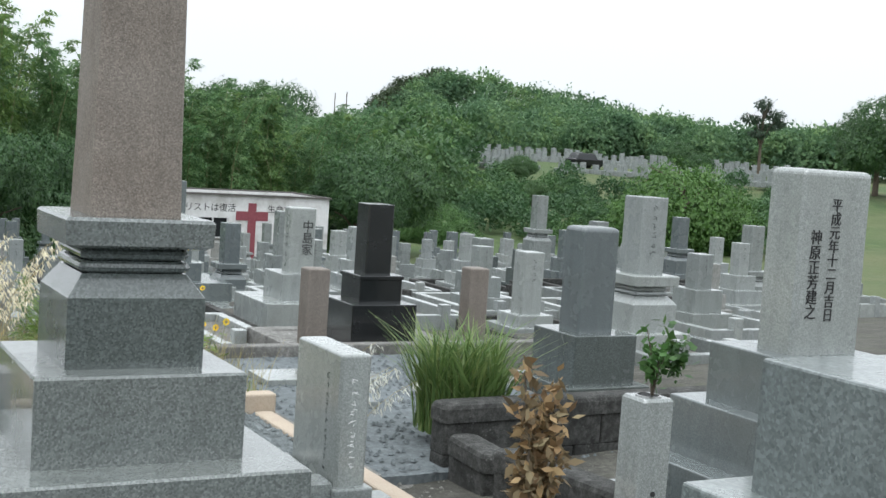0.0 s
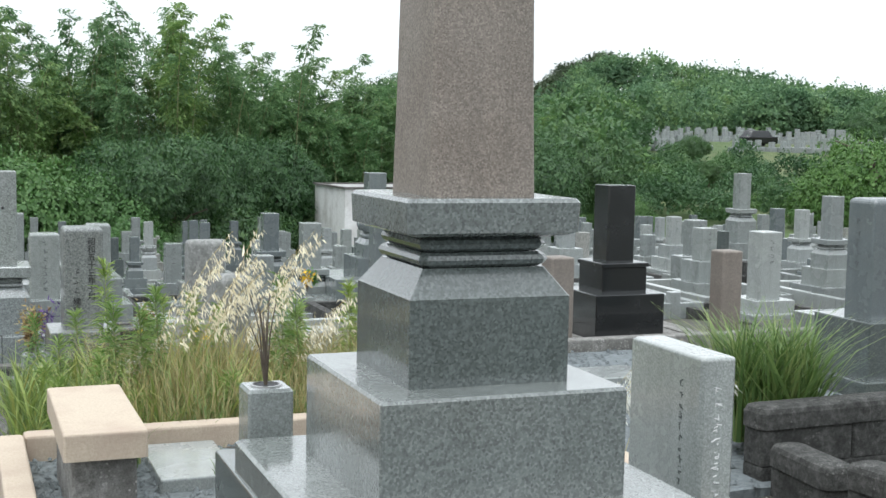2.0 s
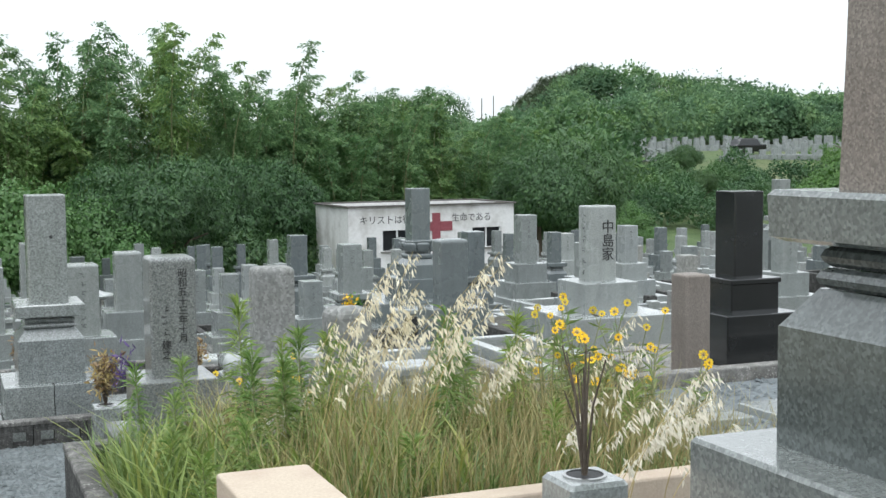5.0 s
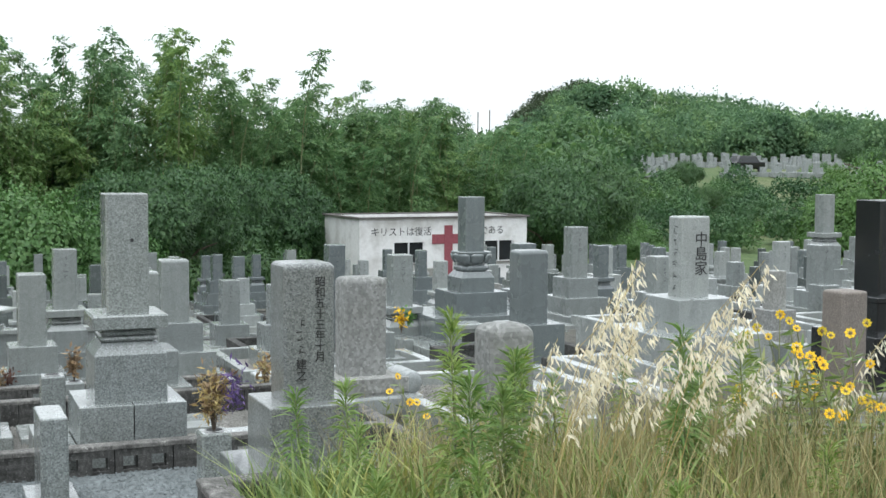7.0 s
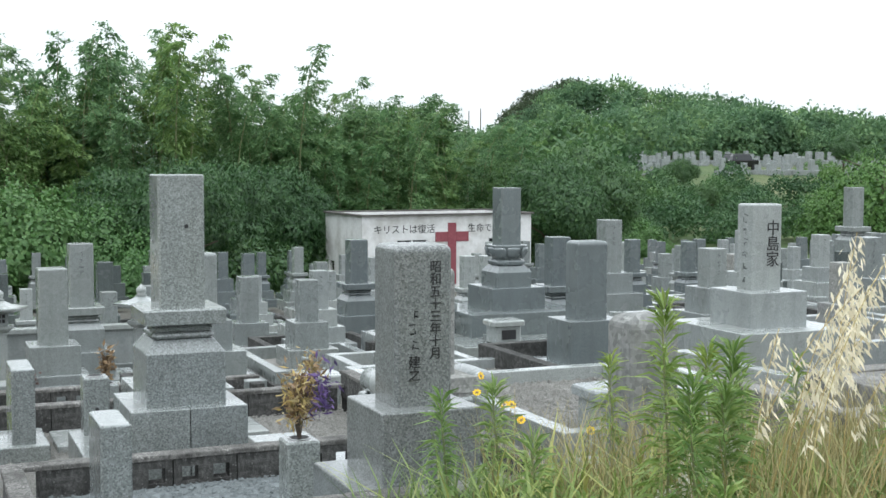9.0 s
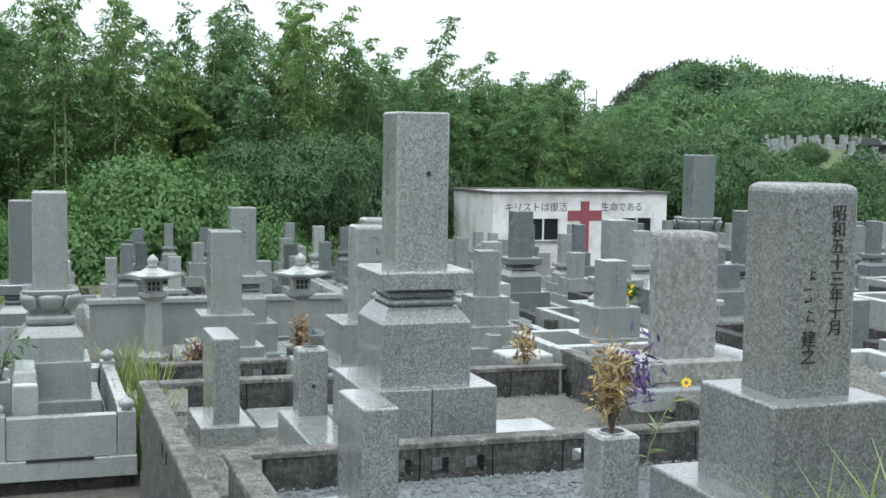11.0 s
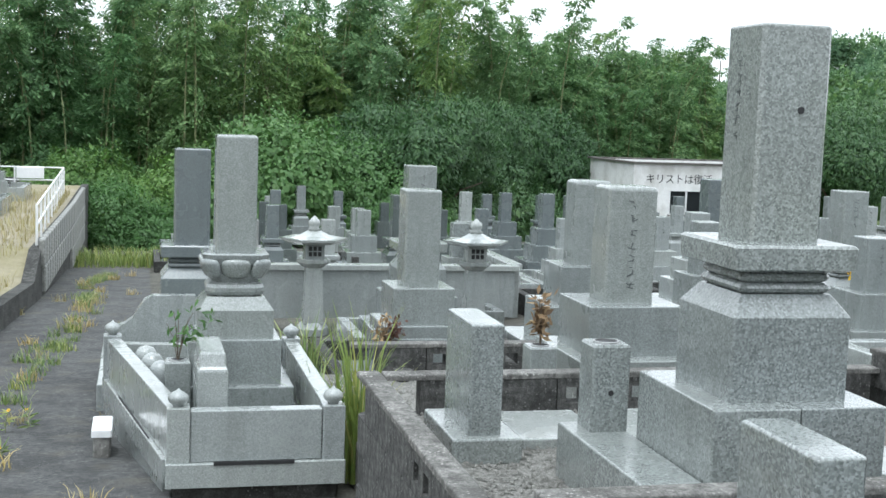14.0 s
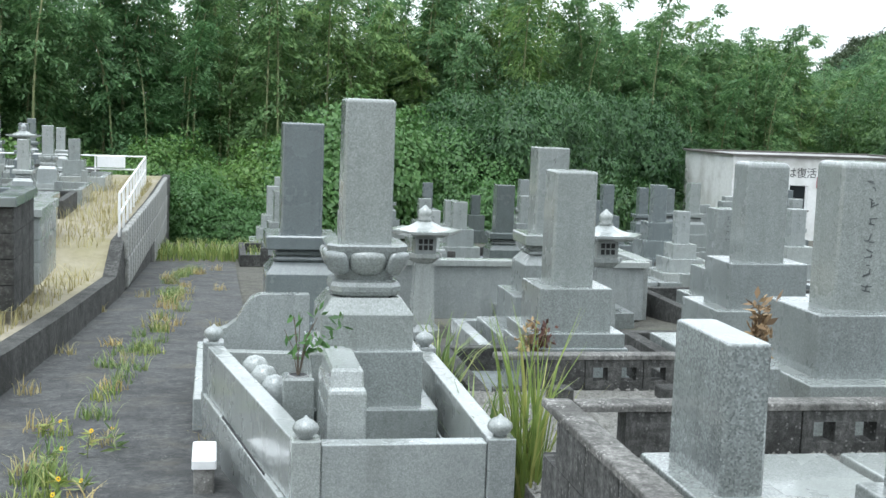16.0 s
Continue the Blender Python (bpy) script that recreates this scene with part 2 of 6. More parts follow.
def glossy(name, color, rough, metal=0.0):
    m, nt, p = nodes_of(name)
    n = tex(nt, 3, 3)
    nt.links.new(ramp(nt, n.outputs["Fac"], [(0.3, tuple(c * 0.8 for c in color)), (0.7, color)]), p.inputs["Base Color"])
    p.inputs["Roughness"].default_value, p.inputs["Metallic"].default_value = rough, metal
    return m


GLASS = glossy("dark_window_glass", (0.02, 0.023, 0.025), 0.08)
CARB = glossy("black_car_paint", (0.015, 0.015, 0.018), 0.15)
STEEL = glossy("steel", (0.5, 0.5, 0.5), 0.3, 1.0)
ALU = glossy("white_aluminium", (0.75, 0.76, 0.76), 0.4)


# ---------- mesh helpers ----------
def mesh_object(name, verts, faces, mat, parent=None, label="", smooth=False):
    me = bpy.data.meshes.new(name)
    me.from_pydata(verts, [], faces)
    me.materials.append(mat)
    if smooth:
        for p in me.polygons:
            p.use_smooth = True
    ob = new(name, me)
    if parent:
        ob.parent = parent
    if label:
        ob["label"] = label
    return ob


def join(*shapes):
    """Several (verts, faces) in one."""
    vs, fs = [], []
    for v, f in shapes:
        k = len(vs)
        vs += list(v)
        fs += [tuple(i + k for i in q) for q in f]
    return vs, fs


def moved(shape, x=0.0, y=0.0, z=0.0, rz=0.0, rx=0.0, ry=0.0):
    m = pose(x, y, z, rx, ry, rz)
    return [tuple(m @ Vector(v)) for v in shape[0]], shape[1]


def loft(levels, c=0.012, n=4):
    """A stack of rectangles (z, half width, half depth[, centre y]) with cut corners."""
    vs, fs = [], []
    for z, hx, hy, *oy in levels:
        o = oy[0] if oy else 0.0
        k = min(c, hx * 0.5, hy * 0.5)
        vs += [(hx - k, -hy + o, z), (hx, -hy + k + o, z), (hx, hy - k + o, z), (hx - k, hy + o, z),
               (-hx + k, hy + o, z), (-hx, hy - k + o, z), (-hx, -hy + k + o, z), (-hx + k, -hy + o, z)]
    for i in range(len(levels) - 1):
        for j in range(8):
            a, b = i * 8 + j, i * 8 + (j + 1) % 8
            fs.append((a, b, b + 8, a + 8))
    fs.append(tuple(range(7, -1, -1)))
    t = (len(levels) - 1) * 8
    fs.append(tuple(range(t, t + 8)))
    return vs, fs


def slab(w, d, h, b=0.01):
    """A block on z = 0 with worn edges."""
    b = min(b, w * 0.2, d * 0.2, h * 0.3)
    return loft([(0, w / 2, d / 2), (h - b, w / 2, d / 2), (h - b * 0.3, w / 2 - b * 0.3, d / 2 - b * 0.3), (h, w / 2 - b, d / 2 - b)], b)


def round_top(w, d, h, r=0.04):
    """A headstone whose top edges are rounded off."""
    lv = [(0, w / 2, d / 2)]
    for k in range(5):
        a = k / 4 * math.pi / 2
        lv.append((h - r + r * math.sin(a), w / 2 - r * (1 - math.cos(a)), d / 2 - r * (1 - math.cos(a))))
    return loft(lv, 0.014)


def lathe(profile, n=16):
    """A turned body from (radius, z)."""
    vs = [(r * math.cos(2 * math.pi * j / n), r * math.sin(2 * math.pi * j / n), z) for r, z in profile for j in range(n)]
    fs = [(i * n + j, i * n + (j + 1) % n, (i + 1) * n + (j + 1) % n, (i + 1) * n + j) for i in range(len(profile) - 1) for j in range(n)]
    fs += [tuple(range(n - 1, -1, -1)), tuple(range((len(profile) - 1) * n, len(profile) * n))]
    return vs, fs


def tube(pts, r0, r1, n=6):
    """A tapered tube along points."""
    vs, fs = [], []
    for i, p in enumerate(pts):
        p = Vector(p)
        d = (Vector(pts[min(i + 1, len(pts) - 1)]) - Vector(pts[max(i - 1, 0)])).normalized()
        u = d.orthogonal().normalized()
        w = d.cross(u)
        r = r0 + (r1 - r0) * i / max(1, len(pts) - 1)
        vs += [tuple(p + r * (math.cos(2 * math.pi * j / n) * u + math.sin(2 * math.pi * j / n) * w)) for j in range(n)]
    fs = [(i * n + j, i * n + (j + 1) % n, (i + 1) * n + (j + 1) % n, (i + 1) * n + j) for i in range(len(pts) - 1) for j in range(n)]
    fs += [tuple(range(n - 1, -1, -1)), tuple(range((len(pts) - 1) * n, len(pts) * n))]
    return vs, fs


def part(name, shape, mat, parent, label="", smooth=False):
    return mesh_object(name, shape[0], shape[1], mat, parent, label, smooth)


def thing(name, x, y, z, label, category, group="", rz=0.0):
    e = new(name)
    e.empty_display_size = 0.2
    e.matrix_basis = pose(x, y, z, 0, 0, rz)
    return tagged(e, label, category, group)


def letters(text, size, mat, parent, m, depth, name):
    """Characters of the built-in font as one thin mesh."""
    cu = bpy.data.curves.new("letters", "FONT")
    cu.body = text
    cu.size, cu.align_x, cu.align_y, cu.extrude = size, "CENTER", "TOP", depth
    tmp = bpy.data.objects.new("letters", cu)
    scene.collection.objects.link(tmp)
    me = bpy.data.meshes.new_from_object(tmp.evaluated_get(bpy.context.evaluated_depsgraph_get()))
    bpy.data.objects.remove(tmp)
    bpy.data.curves.remove(cu)
    me.materials.clear()
    me.materials.append(mat)
    ob = new(name, me)
    ob.parent = parent
    ob.matrix_basis = m
    return ob


def writing(text, size, mat, parent, m, column=False, depth=0.002, name="character"):
    """A line of letters, or characters one below the other, each its own part."""
    if not column:
        return letters(text, size, mat, parent, m, depth, name)
    for i, ch in enumerate(text):
        letters(ch, size, mat, parent, m @ Matrix.Translation((0, -0.95 * size * i, 0)), depth, name)


# ---------- the ground ----------
def terrain(x, y):
    """Height of the bare ground: it falls away from the start, rises a little to the right, and climbs to a far hill."""
    z = float(np.interp(y, [-40, -5, 0, 3.5, 7, 12.5, 20, 30, 45, 60, 400], [2.2, 0.85, 0.35, -0.05, -0.5, -1.06, -1.55, -2.1, -3.1, -3.5, -3.5]))
    side = min(max(x, 0.0), 8.0) * 0.1 * float(np.interp(y, [-5, 1, 6, 17, 26], [0.1, 0.25, 0.8, 1, 0]))
    r, az = math.hypot(x, y), math.degrees(math.atan2(x, y))
    climb = float(np.interp(r, [75, 110, 118, 150, 156, 190, 400], [0, 1.9, 4.1, 4.5, 5.1, 5.4, 5.6])) * float(np.interp(az, [20, 29], [0, 1]))
    hill = 10.6 * math.exp(-(((x - 110) / (16 if x < 110 else 34)) ** 2 + ((y - 208) / 36) ** 2)) + 0.2 * math.exp(-(((x - 180) / 45) ** 2 + ((y - 185) / 50) ** 2))
    return z + side + climb + hill


def make_ground():
    def axis(near, far, step):
        a = list(np.arange(-near, near + 0.01, step))
        k, s = near, step
        while k < far:
            s *= 1.22
            k += s
            a = [-k] + a + [k]
        return a
    xs = axis(14, 2600, 0.9)
    ys = [v + 12 for v in axis(26, 2600, 0.9)]
    vs = [(x, y, terrain(x, y) - 0.02 + 0.03 * noise.noise((x * 0.6, y * 0.6, 0))) for y in ys for x in xs]
    n = len(xs)
    fs = [(j * n + i, j * n + i + 1, (j + 1) * n + i + 1, (j + 1) * n + i) for j in range(len(ys) - 1) for i in range(n - 1)]
    ob = mesh_object("ground", vs, fs, EARTH, None, "sloping gritty earth, turning to meadow beyond the graves", True)
    ob.data.materials.append(MEADOW)
    for p in ob.data.polygons:
        if p.center.y > 47 or p.center.x > 34 or p.center.x < -16:
            p.material_index = 1
    tagged(ob, kind="structure", category="ground")


make_ground()


def lane():
    """The asphalt lane: straight along the graves, widening to its kerb towards the start."""
    vs, fs = [], []
    ys = list(np.arange(-6, 31.5, 0.75))
    n = 9
    for y in ys:
        x0, x1 = kerb_x(y), -1.68
        for k in range(n):
            x = x0 + (x1 - x0) * k / (n - 1)
            vs.append((x, y, terrain(x, y) + 0.04 + 0.008 * noise.noise((x * 2, y * 2, 3))))
    fs = [(i * n + k, i * n + k + 1, (i + 1) * n + k + 1, (i + 1) * n + k) for i in range(len(ys) - 1) for k in range(n - 1)]
    return tagged(mesh_object("road", vs, fs, ASPH, None, "worn grey asphalt lane with weeds in its joints", True), kind="structure", category="road")


def kerb_x(y):
    return float(np.interp(y, [-6, 6, 12, 16.5, 24.3, 32], [-8.5, -5.5, -4.25, -3.62, -3.31, -3.2]))


lane()


# ---------- gravestones ----------
def neck_and_cap(g, z, hw, mat, dark=None):
    """Cap slab with hollowed underside and the two round rings below it; returns the height of their foot."""
    k = hw / 0.27
    cap = loft([(-0.115 * k, hw * 0.74, hw * 0.74), (-0.108 * k, hw * 0.9, hw * 0.9), (-0.098 * k, hw * 0.985, hw * 0.985), (-0.012, hw, hw), (0, hw - 0.01, hw - 0.01)], 0.008)
    part("cap_slab", moved(cap, z=z), mat, g)
    r = hw * 0.72
    z1 = z - 0.115 * k
    for i in range(2):
        top = z1 - i * 0.045 * k
        h = 0.043 * k
        ring = [(top - h, r * 0.93, r * 0.93), (top - h * 0.8, r * 0.99, r * 0.99), (top - h * 0.5, r * 1.02, r * 1.02), (top - h * 0.2, r * 0.99, r * 0.99), (top, r * 0.93, r * 0.93)]
        part("neck_ring", loft(ring, 0.02), dark or mat, g)
        r *= 1.03
    return z1 - 0.09 * k


def lotus(g, z, hw, mat):
    """Carved lotus seat: petals round a bowl, on a round moulding."""
    body = loft([(-0.2, hw * 0.7, hw * 0.7), (-0.17, hw * 0.74, hw * 0.74), (-0.1, hw * 0.86, hw * 0.86), (-0.035, hw, hw), (-0.01, hw * 1.02, hw * 1.02), (0, hw * 0.97, hw * 0.97)], hw * 0.3)
    part("lotus_seat", moved(body, z=z), mat, g)
    petal = lathe([(0.01, -0.075), (0.06, -0.07), (0.1, -0.045), (0.112, 0.0), (0.11, 0.04), (0.09, 0.062), (0.03, 0.07), (0.005, 0.07)], 16)
    k = hw / 0.24
    for s in range(8):
        a = 2 * math.pi * s / 8
        q = 1.24 if s % 2 else 1.0
        vs = [(v[0] * 0.34 * k, v[1] * k * (0.8 if s % 2 else 1.0), v[2] * k * 1.08) for v in petal[0]]
        part("petal", moved((vs, petal[1]), math.cos(a) * hw * 0.87 * q, math.sin(a) * hw * 0.87 * q, z - 0.1, math.degrees(a), 0, 22), mat, g, "", True)
    r = hw * 0.86
    part("moulding", loft([(z - 0.29, r * 0.88, r * 0.88), (z - 0.278, r * 0.98, r * 0.98), (z - 0.258, r * 1.03, r * 1.03), (z - 0.232, r * 1.03, r * 1.03), (z - 0.21, r * 0.97, r * 0.97), (z - 0.2, r * 0.85, r * 0.85)], r * 0.3), mat, g)
    return z - 0.29


def marks(g, x, y, ztop, n, size, mat=None, rz=0.0):
    """A column of cut characters too worn to read: short bars."""
    rr = random.Random(int(abs(x * 977 + ztop * 131)) + n)
    shapes = []
    for i in range(n):
        z = ztop - (i + 0.5) * size * 1.15
        for k in range(rr.choice((2, 3))):
            w = size * rr.uniform(0.2, 0.65)
            shapes.append(moved(slab(w, 0.002, size * 0.09, 0.001), rr.uniform(-0.25, 0.25) * size, 0, z + rr.uniform(-0.4, 0.4) * size, 0, 0, rr.uniform(-25, 25)))
        shapes.append(moved(slab(size * 0.09, 0.002, size * rr.uniform(0.2, 0.6), 0.001), rr.uniform(-0.3, 0.3) * size, 0, z - size * 0.3, 0, 0, rr.uniform(-20, 20)))
    tagged(part("inscription", moved(join(*shapes), x, y, 0, rz), mat or WORN, g), kind="stuff")


def gravestone(x, y, zb, zt, w, label, mat=None, style="plain", d=None, foot=None, base=None, blocks=(), text=0, rounding=0.012, group="rows of gravestones", rz=0.0, side_text=0, split=False):
    """A family grave: upright stone from zb to zt, on a cap or lotus if it has one, on stepped blocks down to the ground.
    blocks: (height, half width, half depth) from the top one down; without them they are proportioned to the stone."""
    mat = mat or GREY
    base = base or mat
    d = d or w
    foot = terrain(x, y) - 0.04 if foot is None else foot
    g = thing("gravestone", x, y, foot, label, "gravestone", group, rz)
    z = zb - foot
    stone = part("headstone", moved(round_top(w, d, zt - zb, rounding), z=z), mat, g)
    if text:
        marks(g, 0, -d / 2 - 0.001, zt - foot - (zt - zb) * 0.1, text, min((zt - zb) * 0.8 / text / 1.15, w * 0.24))
    if side_text:
        marks(g, -w / 2 - 0.001, 0.02, zt - foot - (zt - zb) * 0.15, side_text, w * 0.2, rz=90)
    if style == "cap":
        z = neck_and_cap(g, z, w * 0.88, base)
    elif style == "lotus":
        z = lotus(g, z, w * 0.8, base)
    if not blocks:
        h = z
        n = 3 if h > 0.85 else 2
        f = (0.36, 0.34, 0.3) if n == 3 else (0.55, 0.45)
        q = (0.92, 1.32, 1.9) if style == "plain" else (0.86, 1.22, 1.75)
        blocks = [(h * f[i], w * q[i], max(d, w * 0.8) * q[i]) for i in range(n)]
    for i, (h, hx, hy) in enumerate(blocks):
        last = i == len(blocks) - 1
        h = z if last else h
        if i == 0 and style != "plain":
            body = loft([(0, hx, hy), (h - 0.085, hx, hy), (h - 0.078, hx - 0.004, hy - 0.004), (h, hx * 0.76, hy * 0.76)], 0.008)
        else:
            body = slab(hx * 2, hy * 2, h, 0.008)
        if split and last:
            for sx in (-1, 1):
                part("lower_block", moved(slab(hx - 0.003, hy * 2, h, 0.006), sx * (hx / 2 + 0.0015), 0, z - h), base, g)
        else:
            part(("upper_block", "middle_block", "lower_block", "plinth")[min(i, 3)], moved(body, z=z - h), base, g)
        z -= h
    return g


def flower_vase(x, y, z, w, h, label, mat=None, group=""):
    """A square stone flower holder with a steel cup; its round hole is painted shade."""
    g = thing("stone_vase", x, y, z, label, "vase", group)
    mat = mat or GREY
    part("post", loft([(0, w / 2, w / 2), (h - 0.012, w / 2, w / 2), (h, w / 2 - 0.008, w / 2 - 0.008)], 0.008), mat, g)
    part("cup_rim", moved(lathe([(w * 0.34, 0), (w * 0.34, 0.005), (w * 0.29, 0.006), (w * 0.29, 0.001)], 20), z=h), STEEL, g)
    # black discs carry the shade of the cup's hollow and the drain hole
    part("cup_hollow", moved(lathe([(w * 0.285, 0.0), (w * 0.285, 0.003)], 20), z=h), INK_AND_SHADE, g, "black disc painted as the shade in the cup's hollow")
    part("drain_hole", moved(lathe([(0.012, 0), (0.012, 0.006)], 10), 0, -w / 2, h * 0.45, 0, 90), INK_AND_SHADE, g)
    return g


# first grave: tall brown column on polished grey-green blocks
g = thing("gravestone", 1.73, 1.60, 0.5, "tall brown granite column grave on polished grey-green blocks", "gravestone", "rows of gravestones")
part("headstone", moved(loft([(0, 0.17, 0.17), (0.3, 0.163, 0.163), (0.87, 0.155, 0.155), (0.885, 0.145, 0.145)], 0.006), z=1.347), BROWN, g, "brownish weathered granite column")
zc = neck_and_cap(g, 1.347, 0.275, MIDG, DARKG)
part("upper_block", loft([(0.795, 0.255, 0.255), (1.055, 0.255, 0.255), (1.06, 0.25, 0.25), (zc, 0.195, 0.195)], 0.005), DARKG, g)
# lighter stone for these two blocks: their polished reflection is part of its colour
part("middle_block", loft([(0.47, 0.385, 0.39), (0.785, 0.385, 0.39), (0.795, 0.378, 0.383)], 0.005), MIDG, g)
part("lower_block", loft([(0.0, 0.58, 0.6), (0.46, 0.58, 0.6), (0.47, 0.57, 0.59)], 0.006), MIDG, g)

# the plot round it
def kerb(name, x0, y0, x1, y1, ztop, h, t, mat, label):
    """A straight kerb from one point to the other, with its outer face down to the ground."""
    a = math.degrees(math.atan2(y1 - y0, x1 - x0))
    n = math.hypot(x1 - x0, y1 - y0)
    ob = mesh_object(name, *moved(slab(n, t, h, 0.012)), mat)
    ob.matrix_basis = pose((x0 + x1) / 2, (y0 + y1) / 2, ztop - h, 0, 0, a)
    return tagged(ob, label, "kerb", "plot kerbs")


def bed(x0, y0, x1, y1, z, mat, label, name="gravel_bed", stones=0, size=0.02):
    """A level fill of gravel inside a plot, with loose stones on top of it."""
    nx, ny = max(2, int((x1 - x0) / 0.12)), max(2, int((y1 - y0) / 0.12))
    vs = [(x0 + (x1 - x0) * i / nx, y0 + (y1 - y0) * j / ny, z + 0.012 * noise.noise((i * 0.7, j * 0.7, x0))) for j in range(ny + 1) for i in range(nx + 1)]
    n = nx + 1
    fs = [(j * n + i, j * n + i + 1, (j + 1) * n + i + 1, (j + 1) * n + i) for j in range(ny) for i in range(nx)]
    rim = [i for i in range(n)] + [j * n + n - 1 for j in range(1, ny + 1)] + [ny * n + i for i in range(n - 2, -1, -1)] + [j * n for j in range(ny - 1, 0, -1)]
    k = len(vs)
    vs += [(vs[i][0], vs[i][1], z - 0.45) for i in rim]
    fs += [(rim[(i + 1) % len(rim)], rim[i], k + i, k + (i + 1) % len(rim)) for i in range(len(rim))]
    rr = np.random.default_rng(int(abs(x0 * 100) + abs(y0 * 10)))
    for _ in range(stones):
        cx, cy, s = rr.uniform(x0, x1), rr.uniform(y0, y1), size * rr.uniform(0.5, 1.2)
        k = len(vs)
        a = rr.uniform(0, 3.1)
        for ux, uy, uz in ((1, 0, 0), (0, 0.8, 0), (-1.1, 0, 0), (0, -0.7, 0), (0.1, 0.1, 0.75)):
            vs.append((cx + s * (ux * math.cos(a) - uy * math.sin(a)), cy + s * (ux * math.sin(a) + uy * math.cos(a)), z + 0.008 + s * uz))
        fs += [(k, k + 1, k + 4), (k + 1, k + 2, k + 4), (k + 2, k + 3, k + 4), (k + 3, k, k + 4)]
    ob = mesh_object(name, vs, fs, mat)
    return tagged(ob, label, "gravel", kind="stuff")


kerb("kerb", 0.48, -1.5, 0.48, 3.95, 0.62, 0.5, 0.12, SAND, "pale sandy concrete kerb of a grave plot")
kerb("kerb", 3.21, -1.5, 3.21, 3.88, 0.52, 0.5, 0.12, SAND, "pale sandy concrete kerb of a grave plot")
kerb("kerb", 0.54, 3.95, 3.3, 3.95, 0.62, 0.6, 0.12, SAND, "pale sandy concrete kerb of a grave plot")
bed(0.54, -1.5, 3.15, 3.9, 0.5, STONES, "blue-grey gravel in a grave plot", stones=15000, size=0.016)
ob = tagged(mesh_object("stepping_slab", *slab(0.34, 0.62, 0.06, 0.008), PALE), "pale square stone slab lying in gravel", "slab")
ob.matrix_basis = pose(1.22, 3.52, 0.5)
g = thing("stone_bench", 0.78, 3.2, 0.5, "low stone block with a sandy beige top slab", "stone block")
part("body", moved(slab(0.24, 0.8, 0.285, 0.01), z=0.0), CONC2, g)
part("top_slab", moved(slab(0.31, 0.9, 0.105, 0.008), z=0.285), SAND, g)
flower_vase(1.305, 2.4, 0.5, 0.165, 0.61, "square grey granite flower holder with dry black stems")
ob = tagged(mesh_object("vase_plinth", *slab(0.24, 1.0, 0.36, 0.006), DARKG), "long polished granite plinth beside the grave", "plinth")
ob.matrix_basis = pose(1.26, 2.0, 0.5)

# the low stele with side text beside it
g = thing("memorial_stele", 2.86, 2.1, 0.42, "thin pale granite stele with worn side inscription", "stele")
part("stele", moved(round_top(0.15, 0.52, 0.6, 0.014), z=0.215), PALE, g)
for y in (-0.2, 0.2):
    part("clamp", moved(loft([(0, 0.075, 0.075), (0.2, 0.075, 0.075), (0.235, 0.068, 0.07), (0.25, 0.05, 0.06)], 0.012), -0.155, y), GREY, g)
    part("clamp", moved(loft([(0, 0.075, 0.075), (0.12, 0.075, 0.075), (0.15, 0.06, 0.065)], 0.012), 0.155, y), GREY, g)
marks(g, -0.0765, -0.13, 0.72, 11, 0.036, rz=90)
marks(g, -0.005, -0.2615, 0.72, 9, 0.042, WPAINT)
part("foot", slab(0.2, 0.6, 0.215, 0.01), GREY, g)

# second large grave with cap
g = gravestone(0.63, 10.12, 0.745, 1.603, 0.30, "tall grey granite grave with cap slab on stepped blocks", SPECK, "cap", foot=-0.45,
               blocks=[(0.42, 0.255, 0.255), (0.5, 0.37, 0.37)], base=SPECK, split=True)
# flat black disc: the hole's shade put on as colour
part("drain_hole", moved(lathe([(0.014, 0), (0.014, 0.004)], 10), 0.03, -0.151, 1.72, 0, 90), INK_AND_SHADE, g)
marks(g, -0.151, 0.03, 1.93, 6, 0.05, rz=90)
# dark stone with date, nearer the path
g = gravestone(1.09, 7.14, 0.605, 1.32, 0.27, "dark speckled granite headstone with date inscription", DATE, foot=-0.25, d=0.27,
               blocks=[(0.33, 0.235, 0.235), (0.52, 0.36, 0.36)], base=DATE, rounding=0.03)
writing("昭和五十三年十月", 0.058, INK_AND_SHADE, g, pose(0.055, -0.1365, 1.5, 90), True)
marks(g, -0.045, -0.1355, 1.3, 3, 0.06, INK_AND_SHADE)
writing("建之", 0.06, INK_AND_SHADE, g, pose(-0.045, -0.1365, 1.08, 90), True)

# round-shouldered stone on a scroll base
g = gravestone(2.6, 10.6, 0.09, 0.9, 0.36, "weathered stone with rounded head on a carved scroll base", OLD, foot=-0.4, d=0.26, rounding=0.05, blocks=[(0.12, 0.33, 0.26), (0.4, 0.3, 0.25)])
for sx in (-1, 1):
    part("scroll", moved(lathe([(0.03, -0.25), (0.085, -0.245), (0.1, -0.22), (0.1, 0.22), (0.085, 0.245), (0.03, 0.25)], 18), sx * 0.36, 0, 0.43, 0, 90), PALE, g, "carved pale volute", True)
part("apron", moved(slab(0.9, 0.6, 0.14, 0.02), 0, 0, 0.2), PALE, g)
g = gravestone(2.08, 6.78, 0.3, 1.0, 0.25, "old weathered round-headed stone among weeds", OLD, foot=-0.35, d=0.22, rounding=0.06, blocks=[(0.6, 0.24, 0.24)])

